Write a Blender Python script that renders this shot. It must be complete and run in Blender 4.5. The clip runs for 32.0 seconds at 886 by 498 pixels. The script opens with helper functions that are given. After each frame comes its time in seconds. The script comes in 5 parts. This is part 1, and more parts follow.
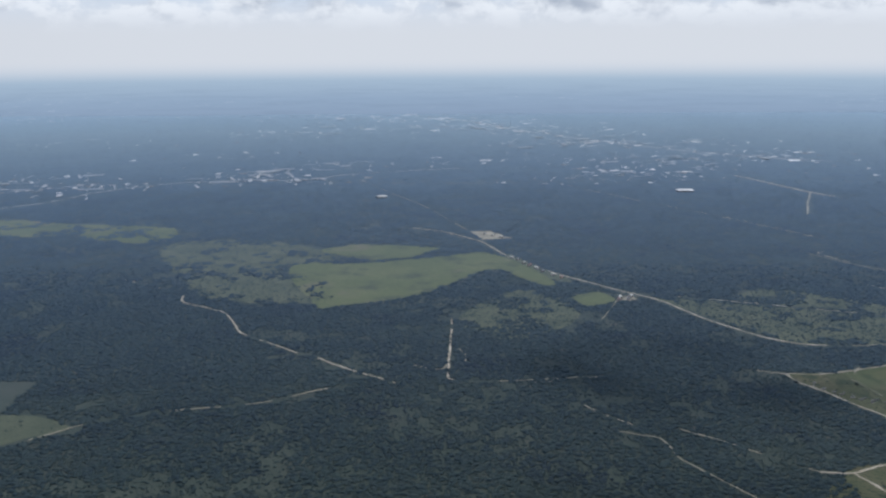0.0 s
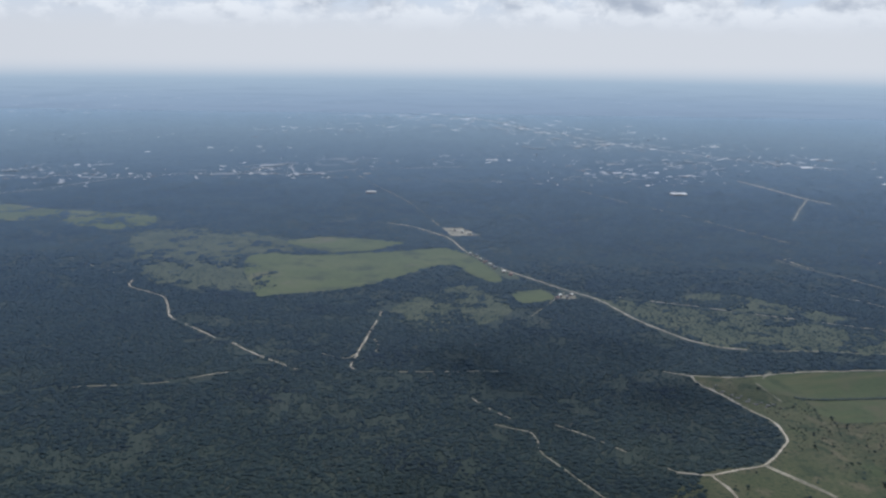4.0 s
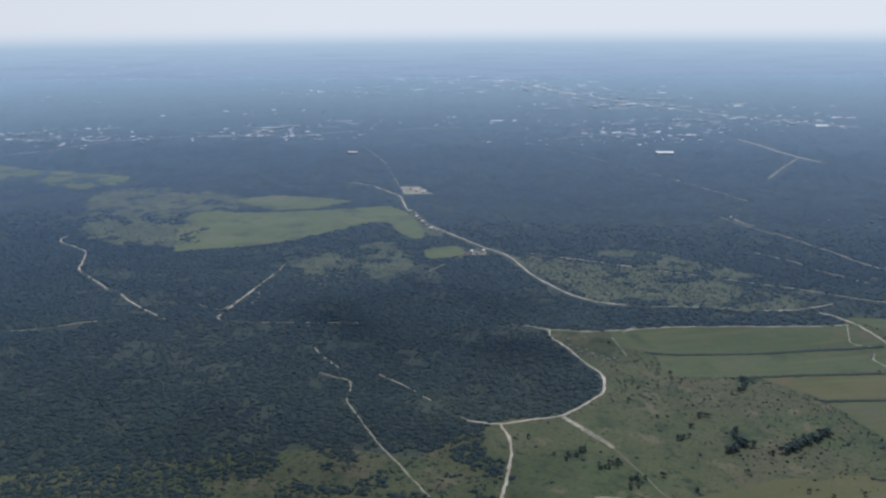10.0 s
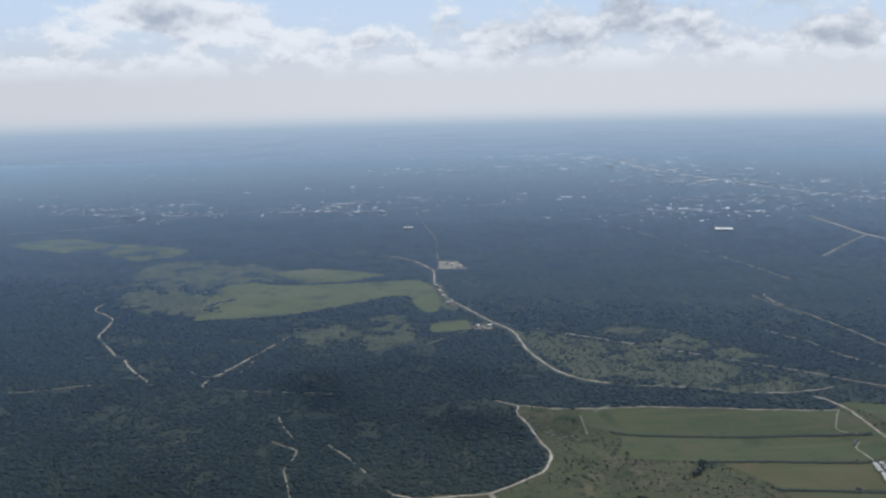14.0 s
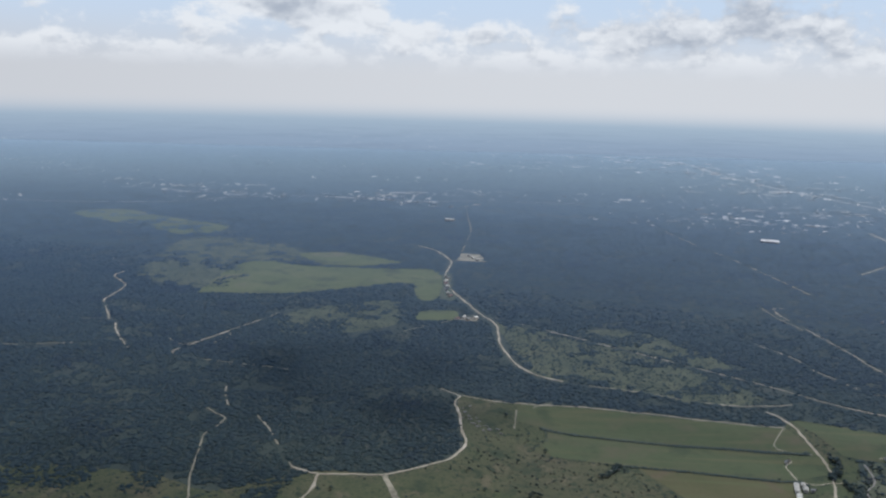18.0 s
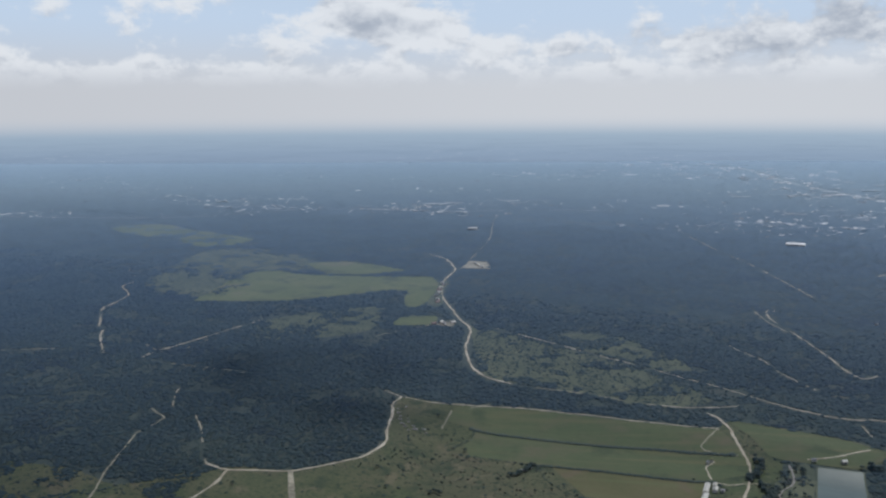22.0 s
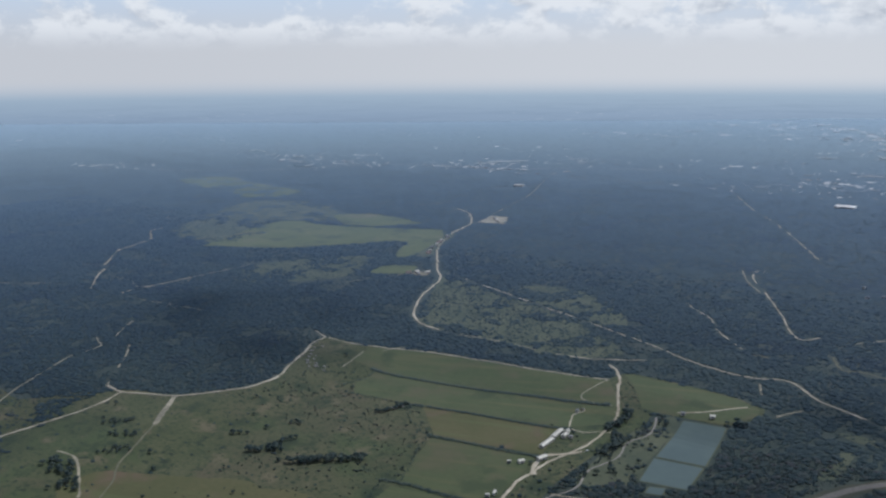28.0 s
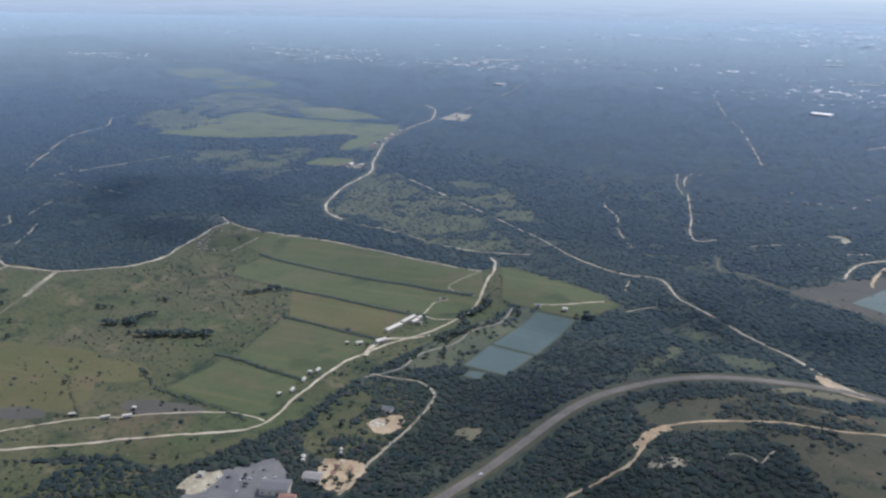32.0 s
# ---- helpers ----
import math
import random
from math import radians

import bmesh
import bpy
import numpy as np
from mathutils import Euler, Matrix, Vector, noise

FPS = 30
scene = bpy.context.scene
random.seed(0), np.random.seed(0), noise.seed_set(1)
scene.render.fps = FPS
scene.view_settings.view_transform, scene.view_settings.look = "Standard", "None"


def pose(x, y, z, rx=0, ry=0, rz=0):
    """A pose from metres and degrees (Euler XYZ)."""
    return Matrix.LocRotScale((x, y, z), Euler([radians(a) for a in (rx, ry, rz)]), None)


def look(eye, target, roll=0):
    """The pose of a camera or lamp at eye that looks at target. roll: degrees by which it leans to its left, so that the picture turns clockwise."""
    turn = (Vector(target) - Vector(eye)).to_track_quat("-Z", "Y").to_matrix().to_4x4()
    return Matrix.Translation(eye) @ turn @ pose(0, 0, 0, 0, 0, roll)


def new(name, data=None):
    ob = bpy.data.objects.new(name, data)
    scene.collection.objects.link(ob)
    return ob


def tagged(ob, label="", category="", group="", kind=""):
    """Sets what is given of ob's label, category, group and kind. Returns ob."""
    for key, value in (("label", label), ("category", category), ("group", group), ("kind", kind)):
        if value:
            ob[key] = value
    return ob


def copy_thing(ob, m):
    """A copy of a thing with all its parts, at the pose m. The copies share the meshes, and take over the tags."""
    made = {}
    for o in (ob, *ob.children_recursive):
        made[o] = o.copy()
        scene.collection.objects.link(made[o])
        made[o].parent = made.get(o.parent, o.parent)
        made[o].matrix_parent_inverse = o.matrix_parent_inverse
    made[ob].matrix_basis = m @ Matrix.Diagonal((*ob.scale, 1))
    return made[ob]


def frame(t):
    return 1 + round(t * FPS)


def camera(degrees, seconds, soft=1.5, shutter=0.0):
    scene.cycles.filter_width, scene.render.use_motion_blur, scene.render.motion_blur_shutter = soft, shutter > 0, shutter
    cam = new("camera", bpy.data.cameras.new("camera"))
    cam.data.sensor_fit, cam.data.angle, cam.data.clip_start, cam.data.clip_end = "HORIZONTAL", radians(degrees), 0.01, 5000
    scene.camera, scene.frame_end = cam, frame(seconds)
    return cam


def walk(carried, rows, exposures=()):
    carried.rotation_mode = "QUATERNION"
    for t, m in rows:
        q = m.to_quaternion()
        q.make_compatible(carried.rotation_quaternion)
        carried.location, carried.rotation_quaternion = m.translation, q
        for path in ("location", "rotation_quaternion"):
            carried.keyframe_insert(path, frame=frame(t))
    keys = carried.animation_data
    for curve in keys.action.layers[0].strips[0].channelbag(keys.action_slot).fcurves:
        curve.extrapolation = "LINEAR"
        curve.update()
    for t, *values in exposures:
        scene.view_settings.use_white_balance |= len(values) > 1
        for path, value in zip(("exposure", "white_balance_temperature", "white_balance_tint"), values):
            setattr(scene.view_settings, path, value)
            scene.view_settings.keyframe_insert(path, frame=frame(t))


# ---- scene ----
cam = camera(52.7, 32.0, soft=2.5)
METRES, EYE, TILT, LEAN, TURN = 1200.0, 330.0, -12.3, 0.3, 0.0
ROWS = [
    (0.0, 0.0, 0.0, 0.0, 0.0, 0.0, -0.0),
    (0.5, 0.0163, -0.0009, -0.0008, 0.23, 0.86, 0.04),
    (1.0, 0.0324, -0.0014, -0.0016, 0.8, 1.56, -0.38),
    (1.5, 0.0481, -0.0018, -0.0025, 1.51, 1.35, -0.93),
    (2.0, 0.0638, -0.0019, -0.0033, 1.72, 0.71, -1.16),
    (2.5, 0.0796, -0.0018, -0.0044, 1.5, 0.47, -1.64),
    (4.5, 0.1441, -0.0002, -0.008, 4.34, -0.05, -1.24),
    (5.0, 0.16, 0.0001, -0.0092, 5.38, -0.08, -0.47),
    (5.5, 0.1754, 0.0014, -0.0099, 6.32, 0.35, -0.75),
    (6.0, 0.1909, 0.0016, -0.0098, 6.29, -0.25, -1.26),
    (6.5, 0.2067, 0.0028, -0.0108, 6.16, -0.59, -1.75),
    (7.0, 0.2227, 0.0036, -0.0109, 6.16, -1.25, -1.83),
    (7.5, 0.2386, 0.0059, -0.0118, 6.57, -1.97, -1.63),
    (8.0, 0.254, 0.0067, -0.0116, 7.23, -1.58, -1.71),
    (8.5, 0.2694, 0.0085, -0.0123, 7.72, -2.19, -1.96),
    (9.0, 0.2852, 0.0104, -0.0123, 7.87, -2.79, -1.77),
    (9.5, 0.3009, 0.013, -0.0126, 8.11, -2.91, -1.67),
    (10.0, 0.3163, 0.0146, -0.0125, 8.24, -2.29, -1.75),
    (10.5, 0.3319, 0.0172, -0.0123, 8.78, -1.11, -1.97),
    (11.0, 0.3469, 0.0198, -0.0122, 9.66, -0.39, -2.15),
    (11.5, 0.3624, 0.0221, -0.012, 10.98, -0.73, -2.29),
    (12.0, 0.3776, 0.0253, -0.0122, 11.74, -2.45, -2.61),
    (12.5, 0.3929, 0.0279, -0.0122, 12.14, -1.46, -3.06),
    (13.0, 0.408, 0.0307, -0.0126, 12.69, 1.65, -3.05),
    (13.5, 0.4228, 0.0331, -0.0123, 13.86, 2.1, -2.56),
    (14.0, 0.438, 0.0365, -0.0114, 15.61, 2.36, -2.41),
    (14.5, 0.4534, 0.0393, -0.011, 17.5, 3.09, -2.94),
    (15.0, 0.4683, 0.0431, -0.0107, 18.69, 3.33, -3.93),
    (15.5, 0.4836, 0.0471, -0.0101, 19.83, 3.01, -4.72),
    (17.5, 0.544, 0.0652, -0.0094, 21.77, 2.53, -6.53),
    (18.0, 0.5589, 0.0711, -0.0098, 22.0, 1.64, -6.53),
    (18.5, 0.5737, 0.0761, -0.0096, 21.83, 1.34, -6.29),
    (19.0, 0.5883, 0.0815, -0.0093, 21.79, 1.01, -5.76),
    (19.5, 0.6026, 0.087, -0.0089, 22.16, 0.59, -5.09),
    (20.0, 0.6177, 0.0926, -0.0086, 23.03, 1.67, -4.62),
    (20.5, 0.631, 0.097, -0.0075, 24.28, 2.53, -4.92),
    (21.0, 0.6456, 0.1025, -0.0073, 25.66, 1.7, -5.22),
    (21.5, 0.6601, 0.1081, -0.0067, 26.76, 1.52, -5.47),
    (22.0, 0.6747, 0.1137, -0.0058, 27.43, 1.92, -5.78),
    (22.5, 0.6892, 0.1194, -0.0058, 27.8, 1.5, -5.85),
    (23.0, 0.7036, 0.1259, -0.0052, 28.04, 0.56, -5.95),
    (23.5, 0.7177, 0.1329, -0.0045, 27.86, -0.32, -6.1),
    (24.0, 0.7319, 0.139, -0.0041, 27.97, -0.7, -6.06),
    (24.5, 0.746, 0.1457, -0.0032, 29.0, 0.19, -5.9),
    (25.0, 0.7603, 0.152, -0.0024, 30.49, 1.7, -5.7),
    (25.5, 0.7742, 0.1587, -0.0016, 31.77, 1.65, -5.82),
    (27.5, 0.8288, 0.1866, 0.0021, 35.84, -1.0, -7.07),
    (28.0, 0.842, 0.1944, 0.0028, 36.16, -1.53, -7.21),
    (28.5, 0.8552, 0.2019, 0.0037, 36.36, -1.48, -7.46),
    (29.0, 0.8682, 0.21, 0.0047, 36.73, -1.74, -7.88),
    (29.5, 0.8814, 0.2184, 0.0053, 37.22, -2.78, -7.91),
    (30.0, 0.8947, 0.2268, 0.0063, 37.58, -2.66, -8.26),
    (30.5, 0.9071, 0.2354, 0.0072, 37.89, -3.28, -8.74),
    (31.0, 0.9198, 0.2443, 0.0081, 38.28, -4.33, -9.23),
    (31.5, 0.932, 0.2533, 0.0091, 38.55, -5.97, -9.36),
    (32.0, 0.9439, 0.2629, 0.0099, 38.69, -8.06, -8.85),
]
walk(cam, [(t, pose(0, 0, EYE, TILT, LEAN, TURN) @ pose(METRES * x, METRES * y, METRES * z, 90 + pitch, roll, yaw)) for t, x, y, z, yaw, pitch, roll in ROWS],
     exposures=[(0, 0, 6050, 9), (7, -.06, 6000, 9), (10, .12, 5950, 9), (12, -.02, 6000, 9), (15, -.06, 6150, 9), (18.5, -.06, 6200, 9), (20, .06, 6200, 9), (21, -.09, 6200, 9), (23, -.16, 6200, 9), (28, -.12, 6100, 9), (30, 0, 6050, 9), (31, -.08, 5980, 9), (32, .47, 6180, 14)])

# ---- world, sun ----
SUN_EL, SUN_AZ = 52.0, 4.0          # degrees; azimuth from +y towards +x
sun_data = bpy.data.lights.new("sun", "SUN")
sun_data.energy, sun_data.angle, sun_data.color = 2.3, radians(1.6), (1.0, 0.95, 0.87)
sun = new("sun", sun_data)
_e, _a = radians(SUN_EL), radians(SUN_AZ)
sun.matrix_world = look((0, 0, 900), (-math.cos(_e) * math.sin(_a), -math.cos(_e) * math.cos(_a), 900 - math.sin(_e)))


class Nodes:
    """Short hand for building a node tree."""

    def __init__(self, tree):
        self.t = tree
        tree.nodes.clear()

    def n(self, kind, inputs=(), **props):
        nd = self.t.nodes.new(kind)
        if "operation" in props:
            nd.operation = props.pop("operation")
        if "blend_type" in props:
            nd.blend_type = props.pop("blend_type")
        if "data_type" in props:
            nd.data_type = props.pop("data_type")
        for k, v in (inputs.items() if isinstance(inputs, dict) else enumerate(inputs)):
            if v is None:
                continue
            if isinstance(v, bpy.types.NodeSocket):
                self.t.links.new(v, nd.inputs[k])
            else:
                nd.inputs[k].default_value = v
        return nd

    def m(self, op, a, b=None, c=None, clamp=False):
        nd = self.n("ShaderNodeMath", (a, b, c), operation=op)
        nd.use_clamp = clamp
        return nd.outputs[0]

    def mix(self, f, a, b, blend="MIX"):
        nd = self.n("ShaderNodeMix", {0: f, 6: a, 7: b}, data_type="RGBA", blend_type=blend)
        return nd.outputs[2]

    def step(self, v, lo, hi):
        nd = self.n("ShaderNodeMapRange", {0: v, 1: lo, 2: hi, 3: 0.0, 4: 1.0})
        nd.interpolation_type = "SMOOTHSTEP"
        return nd.outputs[0]

    def noise(self, vec, scale, detail=4.0, rough=0.55, w=None):
        nd = self.n("ShaderNodeTexNoise", {"Vector": vec, "Scale": scale, "Detail": detail, "Roughness": rough})
        return nd.outputs[0]

    def xyz(self, x, y, z=0.0):
        return self.n("ShaderNodeCombineXYZ", (x, y, z)).outputs[0]

    def ramp(self, v, stops):
        nd = self.n("ShaderNodeValToRGB", (v,))
        el = nd.color_ramp.elements
        el[0].position, el[1].position = stops[0][0], stops[-1][0]
        el[0].color, el[1].color = (*stops[0][1], 1.0), (*stops[-1][1], 1.0)
        for p, c in stops[1:-1]:
            el.new(p).color = (*c, 1.0)
        return nd.outputs[0]


def rgb(r, g, b, k=1.0):
    """A display colour (0 to 255) as linear light."""
    return tuple((((c / 255 + 0.055) / 1.055) ** 2.4 if c > 10 else c / 255 / 12.92) * k for c in (r, g, b)) + (1.0,)


world = bpy.data.worlds.new("sky")
scene.world = world
world.use_nodes = True
W = Nodes(world.node_tree)
SKY = 0.1
K = 1 / SKY
nishita = W.n("ShaderNodeTexSky")
nishita.sky_type, nishita.sun_disc = "NISHITA", False
nishita.sun_elevation, nishita.sun_rotation = radians(SUN_EL), radians(SUN_AZ)
nishita.air_density, nishita.dust_density, nishita.altitude = 1.0, 2.0, 300
way = W.n("ShaderNodeTexCoord").outputs["Generated"]
sep = W.n("ShaderNodeSeparateXYZ", (way,))
el = W.m("MULTIPLY", W.m("ARCSINE", sep.outputs[2]), 57.2958)
az = W.m("MULTIPLY", W.m("ARCTAN2", sep.outputs[0], sep.outputs[1]), 57.2958)
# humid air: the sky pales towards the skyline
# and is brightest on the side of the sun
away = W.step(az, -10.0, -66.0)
# darker sky on the left, mostly above the view, added to dim the land
humid = W.mix(W.m("MULTIPLY", away, W.step(el, 5.5, 16.0)), rgb(203, 219, 238, K), rgb(84, 104, 140, K))
sky = W.mix(W.step(el, 42.0, 4.0), nishita.outputs[0], humid)
sky = W.mix(W.step(el, 6.0, 1.0), sky, W.mix(away, rgb(218, 219, 222, K), rgb(206, 207, 211, K)))
# cumulus: small far heaps low down, larger ones higher up
warp = W.n("ShaderNodeTexNoise", {"Vector": W.xyz(az, el), "Scale": 0.5, "Detail": 3.0})
wx = W.m("MULTIPLY_ADD", warp.outputs[0], 1.6, -0.8)
heap = W.noise(W.xyz(W.m("ADD", az, wx), W.m("MULTIPLY", el, 1.5)), 0.27, 10.0, 0.62)
heap_up = W.noise(W.xyz(W.m("ADD", az, wx), W.m("MULTIPLY_ADD", el, 1.5, 0.75)), 0.27, 6.0, 0.55)
# (azimuth, elevation, half width, half height, weight) of the large clouds
CLOUDS = [(-32.5, 5.6, 4.4, 1.5, 0.44), (-28.9, 5.0, 2.2, 1.2, 0.40), (-25.0, 3.9, 1.6, 0.9, 0.22), (-21.0, 3.6, 1.6, 0.8, 0.20), (-13.0, 4.0, 3.6, 1.0, 0.24), (-3.5, 4.6, 6.0, 1.3, 0.26),
          (-42.0, 6.6, 4.0, 1.0, 0.18), (-59.0, 2.7, 3.0, 0.9, 0.20), (-52.5, 2.0, 3.0, 0.7, 0.18), (-48.5, 2.2, 2.6, 0.7, 0.18), (-42.5, 2.0, 4.0, 0.6, 0.18), (-37.0, 2.1, 3.0, 0.7, 0.18),
          (-31.5, 2.2, 3.0, 0.7, 0.15), (-18.0, 2.4, 4.0, 0.6, 0.14), (-7.0, 2.5, 4.0, 0.7, 0.17), (9.0, 3.2, 8.0, 1.3, 0.22), (22.0, 2.6, 8.0, 1.1, 0.20)]
bulk = None
for ca, ce, hw, hh, wt in CLOUDS:
    dx = W.m("MULTIPLY_ADD", az, 1 / hw, -ca / hw)
    dy = W.m("MULTIPLY_ADD", el, 1 / hh, -ce / hh)
    d2 = W.m("ADD", W.m("MULTIPLY", dx, dx), W.m("MULTIPLY", dy, dy))
    g = W.m("MULTIPLY", W.m("EXPONENT", W.m("MULTIPLY", d2, -1.0)), wt)
    bulk = g if bulk is None else W.m("MAXIMUM", bulk, g)
row = W.m("SUBTRACT", el, 2.5)
row = W.m("MULTIPLY", W.m("EXPONENT", W.m("MULTIPLY", W.m("MULTIPLY", row, row), -0.55)), 0.08)
layer = W.m("MULTIPLY", W.m("MULTIPLY", W.step(az, -24.0, -6.0), W.step(el, 1.5, 4.0)), 0.07)
dens = W.m("ADD", W.m("ADD", heap, row), W.m("MAXIMUM", bulk, layer))
cover = W.step(dens, 0.53, 0.69)
cover = W.m("MULTIPLY", cover, W.step(el, 1.0, 2.8))
shade = W.m("ADD", W.m("MULTIPLY", W.m("SUBTRACT", heap_up, heap), 3.0), W.m("MULTIPLY", W.step(dens, 0.74, 1.05), 0.6))
shade = W.m("ADD", shade, W.m("MULTIPLY", layer, 5.0))
cloud = W.mix(W.step(shade, -0.15, 0.85), rgb(238, 239, 241, K), rgb(172, 179, 191, K))
cloud = W.mix(W.m("MULTIPLY", W.step(el, 3.2, 0.9), 0.75), cloud, rgb(220, 221, 225, K))
sky = W.mix(W.m("MULTIPLY", cover, 0.93), sky, cloud)
# the land past the end of the sheet, its haze painted into the backdrop
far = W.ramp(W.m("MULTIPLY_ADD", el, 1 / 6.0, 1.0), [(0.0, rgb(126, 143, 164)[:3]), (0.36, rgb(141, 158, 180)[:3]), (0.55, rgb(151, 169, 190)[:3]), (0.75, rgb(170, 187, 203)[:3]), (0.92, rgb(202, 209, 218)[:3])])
# woods and towns of the far plain, painted as seen from 0.3 km up
dist = W.m("DIVIDE", 17.2, W.m("MAXIMUM", W.m("MULTIPLY", el, -1.0), 0.25))
turn = W.m("MULTIPLY", az, 0.0174533)
plain = W.xyz(W.m("MULTIPLY", dist, W.m("SINE", turn)), W.m("MULTIPLY", dist, W.m("COSINE", turn)))
patch = W.noise(plain, 1.7, 7.0, 0.72)
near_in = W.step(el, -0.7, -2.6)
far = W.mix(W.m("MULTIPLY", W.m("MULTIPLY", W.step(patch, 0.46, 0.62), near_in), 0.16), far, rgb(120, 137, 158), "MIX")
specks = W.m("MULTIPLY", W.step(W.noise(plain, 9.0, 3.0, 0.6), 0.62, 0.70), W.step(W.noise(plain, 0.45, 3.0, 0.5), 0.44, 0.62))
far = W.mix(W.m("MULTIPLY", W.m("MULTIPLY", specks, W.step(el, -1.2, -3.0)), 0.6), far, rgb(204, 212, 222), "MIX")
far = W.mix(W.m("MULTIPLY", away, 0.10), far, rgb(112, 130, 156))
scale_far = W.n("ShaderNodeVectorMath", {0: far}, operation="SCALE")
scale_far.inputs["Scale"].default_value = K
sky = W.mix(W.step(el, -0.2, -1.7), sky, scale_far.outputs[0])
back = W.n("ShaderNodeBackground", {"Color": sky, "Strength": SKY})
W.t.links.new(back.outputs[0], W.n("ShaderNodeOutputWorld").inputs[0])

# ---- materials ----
# tints of the gloss that imitates haze, for thin and thick haze
HAZE_NEAR, HAZE_FAR = (0.405, 0.58, 0.83, 1.0), (0.50, 0.64, 0.765, 1.0)


def haze_group():
    """Haze put into the surfaces: a bluish gloss that grows as they are seen at lower angles."""
    g = bpy.data.node_groups.new("low_angle_haze", "ShaderNodeTree")
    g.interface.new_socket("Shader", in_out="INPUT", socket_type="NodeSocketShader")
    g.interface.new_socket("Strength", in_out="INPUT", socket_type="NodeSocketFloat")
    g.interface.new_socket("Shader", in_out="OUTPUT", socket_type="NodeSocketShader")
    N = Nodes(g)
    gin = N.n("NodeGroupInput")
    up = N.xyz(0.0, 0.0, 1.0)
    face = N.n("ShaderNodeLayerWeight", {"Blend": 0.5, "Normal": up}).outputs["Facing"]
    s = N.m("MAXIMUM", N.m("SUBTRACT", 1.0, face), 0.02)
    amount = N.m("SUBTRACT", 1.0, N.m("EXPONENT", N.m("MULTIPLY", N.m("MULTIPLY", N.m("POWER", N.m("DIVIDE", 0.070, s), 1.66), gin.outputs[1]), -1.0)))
    gloss = N.n("ShaderNodeBsdfAnisotropic", {"Color": N.mix(N.step(amount, 0.15, 0.6), HAZE_NEAR, HAZE_FAR), "Roughness": 1.0, "Normal": up})
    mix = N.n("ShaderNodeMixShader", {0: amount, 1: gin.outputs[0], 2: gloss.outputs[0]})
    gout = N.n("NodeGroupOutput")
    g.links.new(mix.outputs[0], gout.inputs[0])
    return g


HAZE = haze_group()


def material(name, stops, scale, fine, rough=0.9, bump=0.3, bump_dist=0.5, fleck=None, island=0.0, rand=0.0, metal=0.0, spec=0.3, streak=None, haze=1.0, through_light=0.0, odd=None):
    """A procedural surface. stops: colour ramp over a coarse and a fine noise; fleck: (colour, scale, lo, hi) of spots laid over; island or rand: how far single pieces differ."""
    mt = bpy.data.materials.new(name)
    mt.use_nodes = True
    N = Nodes(mt.node_tree)
    geo = N.n("ShaderNodeNewGeometry")
    p = geo.outputs["Position"]
    a = N.noise(p, scale, 4.0, 0.6)
    b = N.noise(p, fine, 5.0, 0.65)
    v = N.m("ADD", N.m("MULTIPLY", a, 0.6), N.m("MULTIPLY", b, 0.4))
    if island:
        v = N.m("ADD", v, N.m("MULTIPLY_ADD", geo.outputs["Random Per Island"], island, -island / 2))
    if rand:
        v = N.m("ADD", v, N.m("MULTIPLY_ADD", N.n("ShaderNodeObjectInfo").outputs["Random"], rand, -rand / 2))
    col = N.ramp(v, stops)
    if streak:
        c2, ang, sc, lo, hi, amt = streak
        sp = N.n("ShaderNodeSeparateXYZ", (p,))
        u = N.m("ADD", N.m("MULTIPLY", sp.outputs[0], math.cos(ang) * sc), N.m("MULTIPLY", sp.outputs[1], math.sin(ang) * sc))
        w = N.m("ADD", N.m("MULTIPLY", sp.outputs[0], -math.sin(ang) * sc * 0.06), N.m("MULTIPLY", sp.outputs[1], math.cos(ang) * sc * 0.06))
        col = N.mix(N.m("MULTIPLY", N.step(N.noise(N.xyz(u, w), 1.0, 3.0, 0.5), lo, hi), amt), col, (*c2, 1.0))
    if fleck:
        for c2, sc, lo, hi in fleck:
            col = N.mix(N.step(N.noise(p, sc, 4.0, 0.6), lo, hi), col, (*c2, 1.0))
    if odd:                          # (colour, share) of single pieces of another kind
        for k, (c2, share) in enumerate(odd):
            r = N.m("FRACT", N.m("MULTIPLY", geo.outputs["Random Per Island"], 7.31 + 5.17 * k))
            col = N.mix(N.m("MULTIPLY", N.step(r, 1.0 - share, 1.0 - share * 0.6), N.m("MULTIPLY_ADD", a, 1.1, 0.1)), col, (*c2, 1.0))
    inp = {"Base Color": col, "Roughness": rough, "Metallic": metal, "Specular IOR Level": spec}
    if bump:
        bp = N.n("ShaderNodeBump", {"Strength": bump, "Distance": bump_dist, "Height": b})
        inp["Normal"] = bp.outputs[0]
    bs = N.n("ShaderNodeBsdfPrincipled", inp).outputs[0]
    if through_light:
        tr = N.n("ShaderNodeBsdfTranslucent", {"Color": col})
        bs = N.n("ShaderNodeMixShader", {0: through_light, 1: bs, 2: tr.outputs[0]}).outputs[0]
    # the gloss that stands in for haze over this surface
    if haze:
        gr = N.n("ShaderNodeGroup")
        gr.node_tree = HAZE
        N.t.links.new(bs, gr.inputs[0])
        gr.inputs[1].default_value = haze
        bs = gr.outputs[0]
    N.t.links.new(bs, N.n("ShaderNodeOutputMaterial").inputs[0])
    return mt


